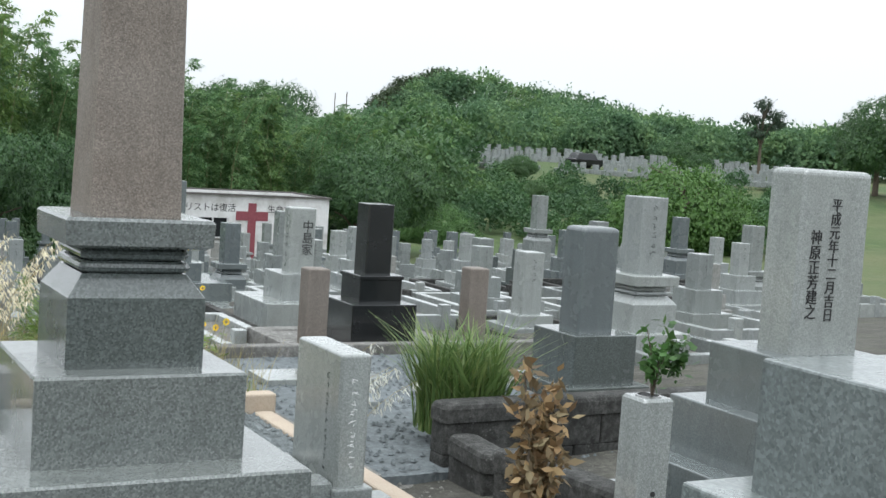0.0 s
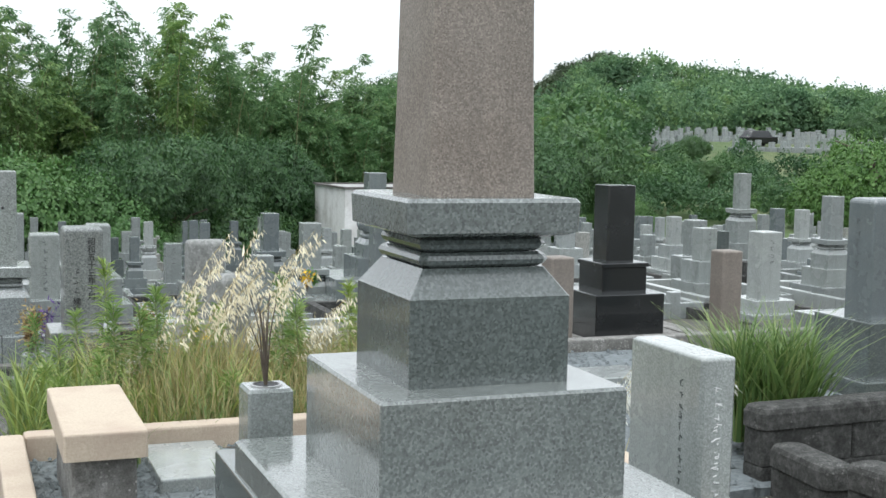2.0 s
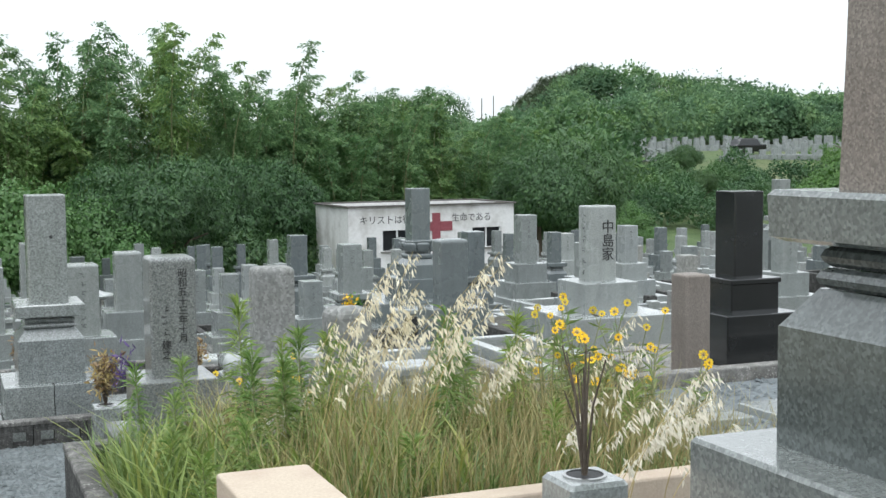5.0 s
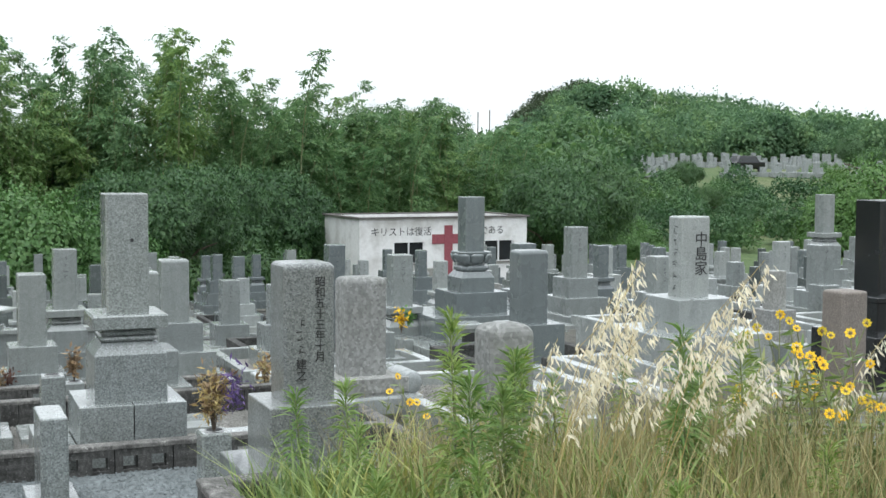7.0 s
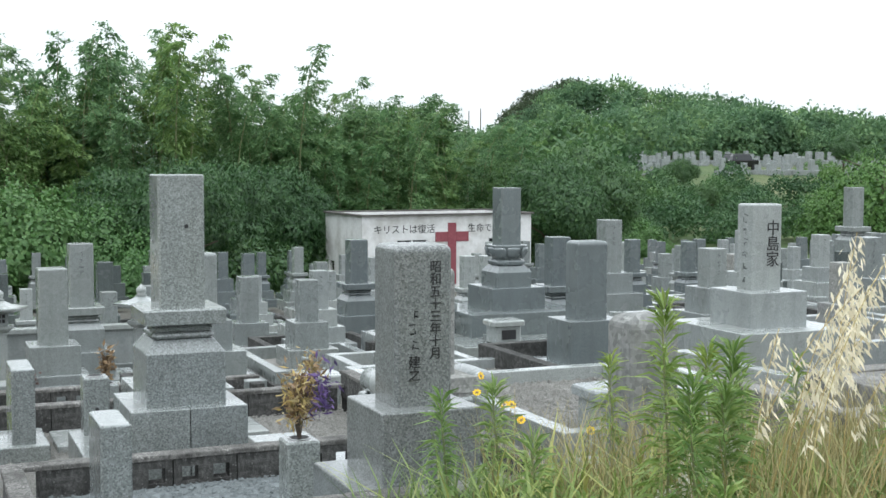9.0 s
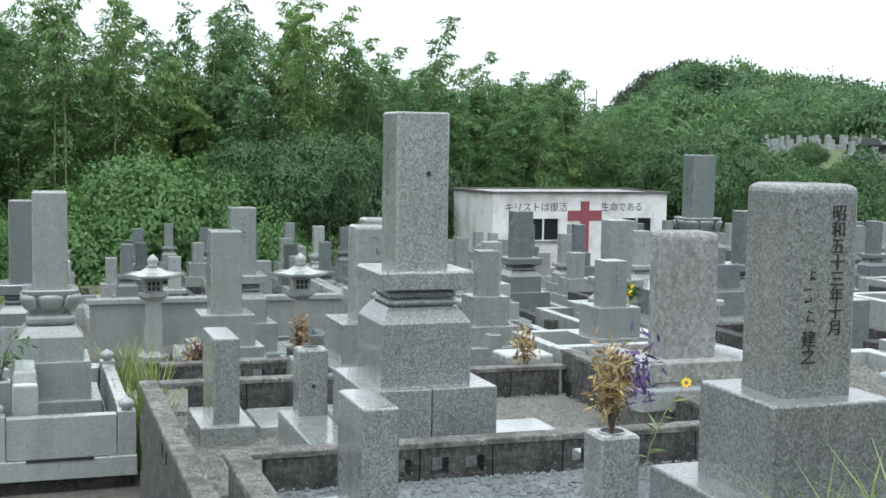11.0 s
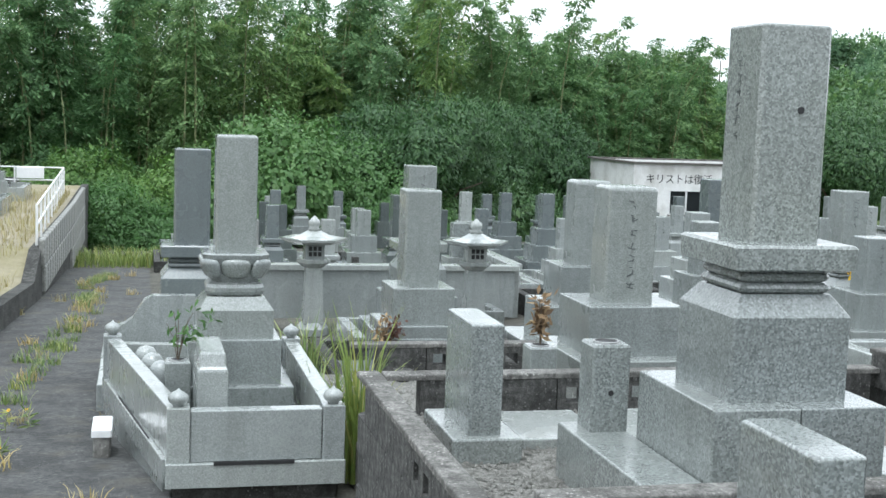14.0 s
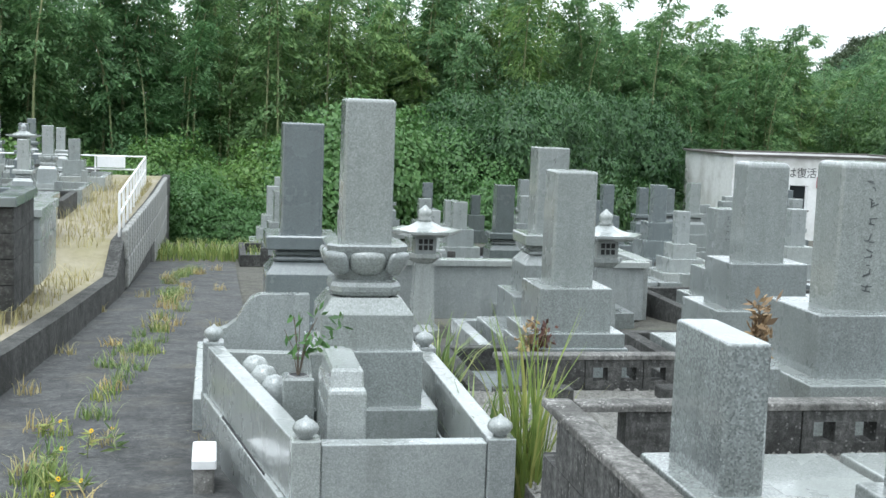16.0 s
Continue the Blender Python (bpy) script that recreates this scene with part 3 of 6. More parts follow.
# graves to the right of the start
gravestone(6.06, 8.41, 0.85, 1.566, 0.29, "black polished granite grave with white side inscription", BLACK, foot=0.15, blocks=[(0.04, 0.25, 0.25), (0.24, 0.235, 0.235), (0.42, 0.36, 0.36)], rounding=0.006)
g = gravestone(6.66, 11.9, 0.457, 1.294, 0.34, "pale grey granite grave with black painted family name", PALE, foot=-0.45, d=0.26, blocks=[(0.34, 0.33, 0.33), (0.5, 0.62, 0.62)], rounding=0.02)
writing("中島家", 0.16, INK_AND_SHADE, g, pose(0.06, -0.133, 1.58, 90), True)
marks(g, -0.172, 0.0, 1.65, 7, 0.1, rz=90)
gravestone(6.79, 5.62, 0.7, 1.598, 0.36, "blue-grey granite headstone on a dark polished block", BLUE, d=0.3, foot=0.15, blocks=[(0.42, 0.32, 0.32), (0.13, 0.42, 0.42)], rounding=0.04, side_text=5, base=DARKG)
gravestone(8.9, 7.62, 0.98, 1.81, 0.34, "tall pale granite grave with cap slab", PALE, "cap", text=6)
gravestone(17.34, 22.65, 0.37, 1.19, 0.3, "slender grey granite grave with cap slab", GREY, "cap")
gravestone(19.76, 20.2, 0.19, 0.93, 0.3, "slender grey granite grave with cap slab", BLUE, "cap")
gravestone(16.59, 14.27, 0.33, 1.15, 0.3, "grey granite grave with cap slab", GREY, "cap", text=4)
g = gravestone(5.18, 1.45, 1.28, 2.2, 0.46, "large pale granite headstone with dated inscription", PALE, d=0.24, foot=0.4, blocks=[(0.3, 0.34, 0.34), (0.3, 0.46, 0.48), (0.3, 0.62, 0.66)], rounding=0.03, base=BLUE)
writing("平成元年十二月吉日", 0.072, INK_AND_SHADE, g, pose(0.0, -0.122, 1.66, 90), True)
writing("神原正芳建之", 0.078, INK_AND_SHADE, g, pose(-0.12, -0.122, 1.5, 90), True)

# ---------- the rows of graves in the middle ----------
ROWS = [
    (12.11, 16.43, -0.11, 0.6, 0.3, GREY, "plain"), (9.59, 10.93, 0.05, 0.88, 0.3, PALE, "plain"), (11.0, 15.0, -0.5, 0.15, 0.3, GREY, "plain"),
    (8.0, 18.45, -0.14, 0.58, 0.3, BLUE, "cap"),
    (4.0, 21.38, -0.85, -0.13, 0.3, GREY, "plain"),
]
for x, y, zb, zt, w, mat, style in ROWS:
    gravestone(x, y, zb, zt, w, "grey granite family grave on stepped blocks", mat, style, text=4)
MORE = [
    (5.6, 17.6, -0.21, 0.52, 0.3, GREY, "cap"), (9.26, 19.06, -0.04, 0.79, 0.3, GREY, "plain"),
    (12.47, 23.7, -0.48, 0.09, 0.3, PALE, "plain"), (14.0, 19.67, -0.5, 0.32, 0.3, GREY, "plain"),
    (8.78, 32.51, -1.62, -0.86, 0.3, GREY, "plain"), (20.81, 33.15, -1.42, -0.57, 0.3, BLUE, "plain"), (26.84, 32.56, -1.18, -0.46, 0.3, GREY, "plain"),
    (1.1, 18.8, -0.2, 0.62, 0.31, GREY, "cap"), (5.83, 21.36, -0.29, 0.42, 0.3, BLUE, "cap"),
]
for x, y, zb, zt, w, mat, style in MORE:
    gravestone(x, y, zb, zt, w, "grey granite family grave on stepped blocks", mat, style, text=4)
gravestone(5.27, 12.84, 0.13, 0.91, 0.34, "wide blue-grey granite headstone with plain face", BLUE, d=0.26, rounding=0.04)
gravestone(6.64, 17.43, 0.56, 1.343, 0.3, "tall blue-grey granite grave on a carved lotus seat", BLUE, "lotus", foot=-0.62, blocks=[(0.28, 0.26, 0.26), (0.3, 0.4, 0.4), (0.3, 0.85, 0.7)], side_text=6)
gravestone(0.41, 15.65, -0.237, 0.566, 0.3, "grey granite headstone on two square blocks", GREY, foot=-1.05, blocks=[(0.3, 0.26, 0.26), (0.1, 0.34, 0.34), (0.3, 0.36, 0.36)], rounding=0.02)
gravestone(-1.24, 13.98, 0.23, 1.008, 0.27, "tall grey granite grave on a carved lotus seat", GREY, "lotus", foot=-0.95, blocks=[(0.27, 0.25, 0.25), (0.3, 0.3, 0.3), (0.35, 0.38, 0.38)], rounding=0.02)
gravestone(-1.43, 16.43, 0.01, 0.82, 0.3, "tall blue-grey granite grave with cap slab", BLUE, "cap")
gravestone(2.6, 27.11, -1.05, -0.28, 0.3, "dark polished granite grave", DARKG, "cap")
gravestone(2.13, 16.3, -0.13, 0.64, 0.34, "grey granite headstone with rounded shoulders", GREY, d=0.28, rounding=0.04, foot=-1.1)
gravestone(1.205, 13.1, 0.03, 0.78, 0.335, "grey granite headstone with worn inscription", GREY, d=0.28, rounding=0.03, foot=-0.95, text=7, blocks=[(0.32, 0.32, 0.3), (0.42, 0.42, 0.45)])
# small stele and flower holder in the walled plot
g = thing("small_stele", -0.27, 11.29, -0.42, "small speckled granite stele on a square plinth", "stele")
part("plinth", slab(0.34, 0.62, 0.12, 0.01), SPECK, g)
part("stele", moved(round_top(0.16, 0.5, 0.53, 0.01), z=0.12), SPECK, g)
flower_vase(0.165, 10.66, -0.17, 0.175, 0.39, "square speckled granite flower holder, empty", SPECK)
ob = tagged(mesh_object("side_plinth", *slab(0.26, 1.25, 0.25, 0.008), SPECK), "long low speckled granite plinth beside the grave", "plinth")
ob.matrix_basis = pose(0.125, 10.15, -0.42)


def wall_shape(l, h, t, holes):
    """A wall along x with rectangular holes (x0, x1, z0, z1)."""
    xs = sorted({0, l, *[v for q in holes for v in q[:2]]})
    zs = sorted({0, h, *[v for q in holes for v in q[2:]]})
    nx, nz = len(xs), len(zs)
    solid = {(i, j) for i in range(nx - 1) for j in range(nz - 1)
             if not any(q[0] < (xs[i] + xs[i + 1]) / 2 < q[1] and q[2] < (zs[j] + zs[j + 1]) / 2 < q[3] for q in holes)}
    vs = [(x, 0, z) for z in zs for x in xs] + [(x, t, z) for z in zs for x in xs]
    k = nx * nz
    fs = []
    for i, j in solid:
        a, b, c, d = j * nx + i, j * nx + i + 1, (j + 1) * nx + i + 1, (j + 1) * nx + i
        fs += [(a, b, c, d), (d + k, c + k, b + k, a + k)]
        for (u, v), (di, dj) in (((a, b), (0, -1)), ((b, c), (1, 0)), ((c, d), (0, 1)), ((d, a), (-1, 0))):
            if (i + di, j + dj) not in solid:
                fs.append((v, u, u + k, v + k))
    return vs, fs


BLOCK = {}
def block_wall(x0, y0, x1, y1, ztop, courses, label, openwork=()):
    """A wall of concrete blocks with recessed joints and a paler worn coping; openwork: blocks of the top course with cut-outs."""
    n = math.hypot(x1 - x0, y1 - y0)
    g = thing("block_wall", x0, y0, ztop - 0.195 * courses - 0.03, label, "wall", "plot walls", math.degrees(math.atan2(y1 - y0, x1 - x0)))
    bl, bh, t = 0.39, 0.19, 0.11
    part("core", moved(slab(n, t - 0.03, 0.195 * courses - (0.2 if openwork else 0), 0.004), n / 2), CONC, g)
    part("coping", moved(slab(n, t + 0.012, 0.03, 0.008), n / 2, 0, 0.195 * courses), COPE, g)
    if "full" not in BLOCK:
        for key, holes in (("full", []), ("open", [(0.05, 0.15, 0.05, 0.14), (0.24, 0.34, 0.05, 0.14)])):
            v, f = wall_shape(bl - 0.008, bh, t, holes)
            me = bpy.data.meshes.new("block")
            me.from_pydata(v, [], f)
            me.materials.append(BLOCKM)
            BLOCK[key] = me
    for c in range(courses):
        k = 0
        x = -0.195 * (c % 2)
        while x < n - 0.05:
            if x > -0.01 and x + bl <= n + 0.02:
                b = new("block", BLOCK["open" if c == courses - 1 and k in openwork else "full"])
                b.parent = g
                b.matrix_basis = pose(x + 0.004, -t / 2, 0.195 * c + 0.003)
            x += bl
            k += 1
    return g


COPE = weathered("worn_concrete_coping", (0.06, 0.058, 0.053), (0.17, 0.165, 0.155), (0.33, 0.32, 0.3))
BLOCKM = weathered("sooty_concrete_block", (0.026, 0.026, 0.024), (0.085, 0.084, 0.08), (0.19, 0.187, 0.178))
bed(-0.4, 4.05, 0.38, 6.2, -0.25, STONES, "blue-grey gravel in a walled grave plot", stones=2500, size=0.014)
block_wall(-0.65, 5.4, -0.65, 12.07, -0.2, 4, "sooty concrete block wall of a raised grave plot", (10, 13))
block_wall(-0.48, 4.0, -0.48, 9.33, -0.06, 2, "sooty concrete block wall round a gravelled grave plot")
block_wall(-0.58, 12.0, 2.4, 12.0, -0.2, 2, "sooty concrete block wall of a raised grave plot", (3, 4))
block_wall(-0.54, 9.4, 2.38, 9.4, -0.06, 2, "sooty concrete block wall of a raised grave plot", (2, 3, 5))
block_wall(2.46, 6.2, 2.46, 12.07, -0.1, 3, "sooty concrete block wall of a raised grave plot")
bed(-0.58, 9.48, 2.38, 11.93, -0.42, PEBBLE, "pale mixed gravel in a walled grave plot", stones=7000, size=0.014)
bed(-0.4, 6.21, 2.38, 9.32, -0.25, STONES, "blue-grey gravel in a walled grave plot", stones=9000, size=0.014)

# walled plot of the lotus grave
def panel(name, p, q, z0, z1, t, mat, g):
    """An upright slab from p to q on the plan."""
    n = math.hypot(q[0] - p[0], q[1] - p[1])
    shape = moved(slab(n, t, z1 - z0, 0.006), n / 2)
    return part(name, moved(shape, p[0], p[1], z0, math.degrees(math.atan2(q[1] - p[1], q[0] - p[0]))), mat, g)


EX, EY, EZ = -1.2, 12.62, -0.97
g = thing("grave_enclosure", EX, EY, EZ, "pale granite enclosure with round-topped corner posts", "enclosure")
fl, fr, bl, br = (-0.44, 0.0), (0.45, 0.0), (-0.85, 2.28), (0.445, 2.11)
for px, py in (fl, fr, bl, br):
    part("post", moved(slab(0.13, 0.13, 0.46, 0.006), px, py, 0), PALE, g)
    part("finial", moved(lathe([(0.032, 0), (0.032, 0.01), (0.05, 0.022), (0.06, 0.042), (0.056, 0.062), (0.036, 0.08), (0.014, 0.09), (0.004, 0.104)], 18), px, py, 0.46), PALE, g, "", True)
panel("front_panel", (-0.372, 0.0), (0.382, 0.0), 0.145, 0.44, 0.1, PALE, g)
panel("front_course", (-0.51, -0.02), (0.52, -0.02), 0.0, 0.14, 0.13, PALE, g)
panel("side_panel", (-0.452, 0.07), (-0.838, 2.21), 0.145, 0.44, 0.1, PALE, g)
panel("side_panel", (0.45, 0.07), (0.445, 2.04), 0.145, 0.44, 0.1, PALE, g)
panel("side_course", (-0.465, 0.05), (-0.86, 2.3), 0.0, 0.14, 0.13, PALE, g)
panel("side_course", (0.455, 0.05), (0.45, 2.1), 0.0, 0.14, 0.13, PALE, g)
panel("back_panel", (-0.78, 2.27), (0.375, 2.12), 0.0, 0.4, 0.09, PALE, g)
# dark strips on the faces: shade of the open slots, put into colour
panel("drain_slot", (-0.24, -0.087), (0.22, -0.087), 0.13, 0.152, 0.008, INK_AND_SHADE, g)
panel("drain_slot", (-0.6, 0.5), (-0.795, 1.62), 0.13, 0.152, 0.008, INK_AND_SHADE, g)
panel("floor_slab", (0.0, 0.06), (-0.15, 2.2), -0.05, 0.03, 0.7, PALE, g)
panel("footing", (-0.47, 0.02), (0.48, 0.02), -0.5, -0.003, 0.1, CONC, g)
panel("footing", (-0.47, 0.09), (-0.86, 2.3), -0.6, -0.003, 0.11, GREY, g)
panel("footing", (0.455, 0.09), (0.45, 2.1), -0.6, -0.003, 0.1, CONC, g)
for px, py in ((-0.52, 1.2), (-0.57, 1.46), (-0.61, 1.72)):
    q = thing("small_round_stone", EX + px, EY + py, EZ + 0.03, "small round-topped granite memorial inside the enclosure", "stone", "round memorial stones")
    part("stone", lathe([(0.06, 0), (0.075, 0.2), (0.082, 0.34), (0.078, 0.4), (0.05, 0.44), (0.004, 0.455)], 14), PALE, q, "", True)
    part("base", slab(0.15, 0.15, 0.04, 0.006), PALE, q)
g = thing("name_slab", -1.44, 13.05, -0.95, "thick granite name slab with a shallow groove", "stele")
part("slab", moved(loft([(0, 0.09, 0.28), (0.6, 0.09, 0.28), (0.615, 0.086, 0.276), (0.63, 0.078, 0.262), (0.7, 0.076, 0.245), (0.715, 0.066, 0.235)], 0.01), z=0), PALE, g)
part("groove", moved(slab(0.004, 0.5, 0.1, 0.001), -0.091, 0, 0.4), GREY, g, "smoother polished band")
flower_vase(-1.62, 13.5, -0.94, 0.16, 0.52, "square grey granite flower stand beside the lotus grave")
g = thing("flared_vase", -1.46, 13.62, -0.94, "tall flared grey stone vase beside the lotus grave", "vase")
part("body", loft([(0, 0.05, 0.05), (0.3, 0.055, 0.055), (0.34, 0.06, 0.06), (0.62, 0.1, 0.1), (0.63, 0.095, 0.095)], 0.006), PALE, g)
g = thing("low_white_block", -2.09, 13.85, -1.18, "low stone block with a white top slab at the edge of the lane", "stone block")
part("body", slab(0.11, 0.36, 0.22, 0.012), CONC2, g)
# top slab drawn white over a grey body
part("top_slab", moved(slab(0.13, 0.38, 0.05, 0.008), z=0.22), WPAINT, g)

# scroll-ended wall of the neighbouring plot
prof = [(-2.02, -0.66), (-2.02, -0.5), (-1.97, -0.485), (-1.91, -0.44), (-1.87, -0.37), (-1.82, -0.3), (-1.76, -0.27), (-1.44, -0.27), (-1.44, -0.66)]
vs = [(x + 1.7, 0, z + 1.2) for x, z in prof] + [(x + 1.7, 0.12, z + 1.2) for x, z in prof]
n = len(prof)
g = thing("scroll_wall", -1.7, 15.2, -1.2, "low granite plot wall with an S-curved end", "wall")
part("panel", (vs, [tuple(range(n)), tuple(range(2 * n - 1, n - 1, -1))] + [(i, (i + 1) % n, n + (i + 1) % n, n + i) for i in range(n)]), PALE, g)
part("course", moved(slab(0.68, 0.18, 0.54, 0.006), -0.03, 0.06), PALE, g)
# block platform under the headstone behind the walled plot, and the coped wall behind the lanterns
block_wall(-0.3, 14.75, 2.4, 14.75, -0.56, 2, "sooty concrete block front of a grave plot", (2, 3))
bed(-0.58, 11.45, 2.4, 14.68, -0.79, PEBBLE, "pale mixed gravel between two grave plots", stones=5000, size=0.016)
kerb("plot_wall", -0.6, 21.2, 2.95, 21.2, -0.84, 0.62, 0.12, PALE, "low pale granite wall round a grave plot")
kerb("wall_coping", -0.65, 21.2, 3.0, 21.2, -0.77, 0.07, 0.2, PALE, "pale granite coping on a low plot wall")
kerb("plot_wall", 3.0, 21.3, 3.0, 24.5, -0.84, 0.8, 0.12, PALE, "low pale granite wall round a grave plot")
kerb("wall_coping", 3.0, 21.31, 3.0, 24.5, -0.77, 0.07, 0.2, PALE, "pale granite coping on a low plot wall")

# stone lanterns
def lantern(x, y, ztop, h, label):
    g = thing("stone_lantern", x, y, ztop - h, label, "stone lantern", "stone lanterns")
    k = h / 1.5
    part("foot", lathe([(0.2 * k, 0), (0.2 * k, 0.08 * k), (0.13 * k, 0.16 * k)], 6), PALE, g)
    part("shaft", moved(lathe([(0.17 * k, 0), (0.135 * k, 0.66 * k)], 4), z=0.14 * k, rz=45), PALE, g)
    part("tray", moved(lathe([(0.12 * k, 0), (0.2 * k, 0.06 * k), (0.2 * k, 0.1 * k)], 6), z=0.8 * k), PALE, g)
    part("firebox", moved(slab(0.23 * k, 0.23 * k, 0.19 * k, 0.01), z=0.9 * k), PALE, g)
    for i in range(3):
        for j in range(2):
            # black patches on the solid firebox paint the shade inside its windows
            part("window_hole", moved(slab(0.04 * k, 0.012, 0.05 * k, 0.002), (i - 1) * 0.055 * k, -0.115 * k, (0.94 + 0.065 * j) * k), INK_AND_SHADE, g)
    part("roof", moved(lathe([(0.3 * k, 0.0), (0.395 * k, 0.035 * k), (0.4 * k, 0.06 * k), (0.3 * k, 0.06 * k), (0.19 * k, 0.085 * k), (0.11 * k, 0.125 * k), (0.07 * k, 0.15 * k)], 6), z=1.09 * k), PALE, g)
    part("finial", moved(lathe([(0.055 * k, 0), (0.085 * k, 0.02 * k), (0.055 * k, 0.04 * k), (0.075 * k, 0.075 * k), (0.068 * k, 0.12 * k), (0.03 * k, 0.15 * k), (0.006, 0.175 * k)], 12), z=1.23 * k), PALE, g, "", True)
    return g


lantern(0.19, 20.5, -0.0, 1.55, "pale granite lantern with hexagonal roof")
lantern(2.11, 20.1, 0.03, 1.55, "pale granite lantern with hexagonal roof")

# ---------- white building with a red cross ----------
b = thing("white_building", 14.87, 46.4, -3.4, "small white plastered building with faded red cross", "building", rz=2)
W, DP, HT = 7.3, 4.0, 3.05


wins = [(1.4, 2.75, HT - 1.75, HT - 0.95), (5.35, 6.7, HT - 1.75, HT - 0.95)]
part("wall", wall_shape(W, HT, 0.15, wins), WHITE, b)
part("wall", moved(wall_shape(DP - 0.15, HT, 0.15, [(0.4, 1.0, HT - 2.3, HT - 1.9)]), 0, DP, 0, -90), WHITE, b)
part("wall", moved(wall_shape(DP - 0.15, HT, 0.15, []), W, 0.15, 0, 90), WHITE, b)
part("wall", moved(wall_shape(W - 0.3, HT, 0.15, []), 0.15, DP - 0.15, 0), WHITE, b)
part("roof", moved(slab(W - 0.32, DP - 0.32, 0.1, 0.01), W / 2, DP / 2, HT - 0.22), ROOF, b)
for q in ((W / 2, -0.0, W + 0.16, 0.2), (W / 2, DP, W + 0.16, 0.2)):
    part("roof_edge", moved(slab(q[2], q[3], 0.06, 0.01), q[0], q[1], HT), ROOF, b)
for q in ((0, DP / 2), (W, DP / 2)):
    part("roof_edge", moved(slab(0.2, DP - 0.2, 0.06, 0.01), q[0], q[1], HT), ROOF, b)
for x0, x1, z0, z1 in wins:
    wdw = part("window", moved(slab(x1 - x0, 0.02, z1 - z0, 0.002), (x0 + x1) / 2, 0.08, z0), GLASS, b)
    for fx in (x0 + 0.03, (x0 + x1) / 2, x1 - 0.03):
        part("frame", moved(slab(0.06, 0.05, z1 - z0, 0.004), fx, 0.05, z0), ALU, wdw)
    part("sill", moved(slab(x1 - x0 + 0.1, 0.14, 0.06, 0.004), (x0 + x1) / 2, -0.02, z0 - 0.08), CONC2, wdw)
part("cross", join(moved(slab(0.36, 0.02, 2.4, 0.002), 3.77, -0.012, HT - 2.7), moved(slab(0.53, 0.02, 0.38, 0.002), 3.32, -0.012, HT - 1.03), moved(slab(0.53, 0.02, 0.38, 0.002), 4.22, -0.012, HT - 1.03)), REDP, b, "faded red painted cross")
writing("キリストは復活", 0.37, INK_AND_SHADE, b, pose(1.75, -0.006, HT - 0.36, 90), name="lettering")
writing("生命である", 0.36, INK_AND_SHADE, b, pose(5.35, -0.006, HT - 0.36, 90), name="lettering")

# ---------- plants ----------
def leaves(pts, along, length, width, seed, droop=0.0, facing=None):
    """Diamond leaves at points, long axis along the given directions, blades turned to the facing."""
    rr = np.random.default_rng(seed)
    pts, along = np.asarray(pts, float), np.asarray(along, float)
    n = len(pts)
    along = along / np.maximum(np.linalg.norm(along, axis=1, keepdims=True), 1e-6)
    side = np.cross(along, (rr.normal(size=(n, 3)) + np.array([0.0, -0.35, 0.7])) if facing is None else np.asarray(facing) + 0.3 * rr.normal(size=(n, 3)))
    side /= np.maximum(np.linalg.norm(side, axis=1, keepdims=True), 1e-6)
    s = rr.uniform(0.6, 1.3, (n, 1))
    tip = pts + along * length * s
    tip[:, 2] -= droop * length
    mid = pts + along * length * s * 0.45
    v = np.stack([pts, mid + side * width * s / 2, tip, mid - side * width * s / 2], 1).reshape(-1, 3)
    return v, np.arange(4 * n).reshape(-1, 4)


def quick(name, v, f, mat, extra=None, extra_mat=None):
    """Mesh data from arrays; extra: (verts, faces) of stems in a second material."""
    me = bpy.data.meshes.new(name)
    vs, fs = [tuple(p) for p in v], [tuple(int(i) for i in q) for q in f]
    me.materials.append(mat)
    if extra:
        k = len(vs)
        vs += list(extra[0])
        n0 = len(fs)
        fs += [tuple(i + k for i in q) for q in extra[1]]
        me.materials.append(extra_mat)
    me.from_pydata(vs, [], fs)
    if extra:
        idx = np.zeros(len(fs), dtype=np.int32)
        idx[n0:] = 1
        me.polygons.foreach_set("material_index", idx)
    return me


def ball_points(n, seed, lump=0.35, freq=2.2, depth=0.25):
    rr = np.random.default_rng(seed)
    d = rr.normal(size=(n, 3))
    d /= np.linalg.norm(d, axis=1, keepdims=True)
    r = np.array([1 + lump * noise.noise(Vector(q * freq) + Vector((seed, 0, 0))) + 0.55 * lump * noise.noise(Vector(q * freq * 3.1) + Vector((0, seed, 0))) for q in d])
    r *= 1 - depth * rr.random(n) ** 2
    return d * r[:, None], d, rr


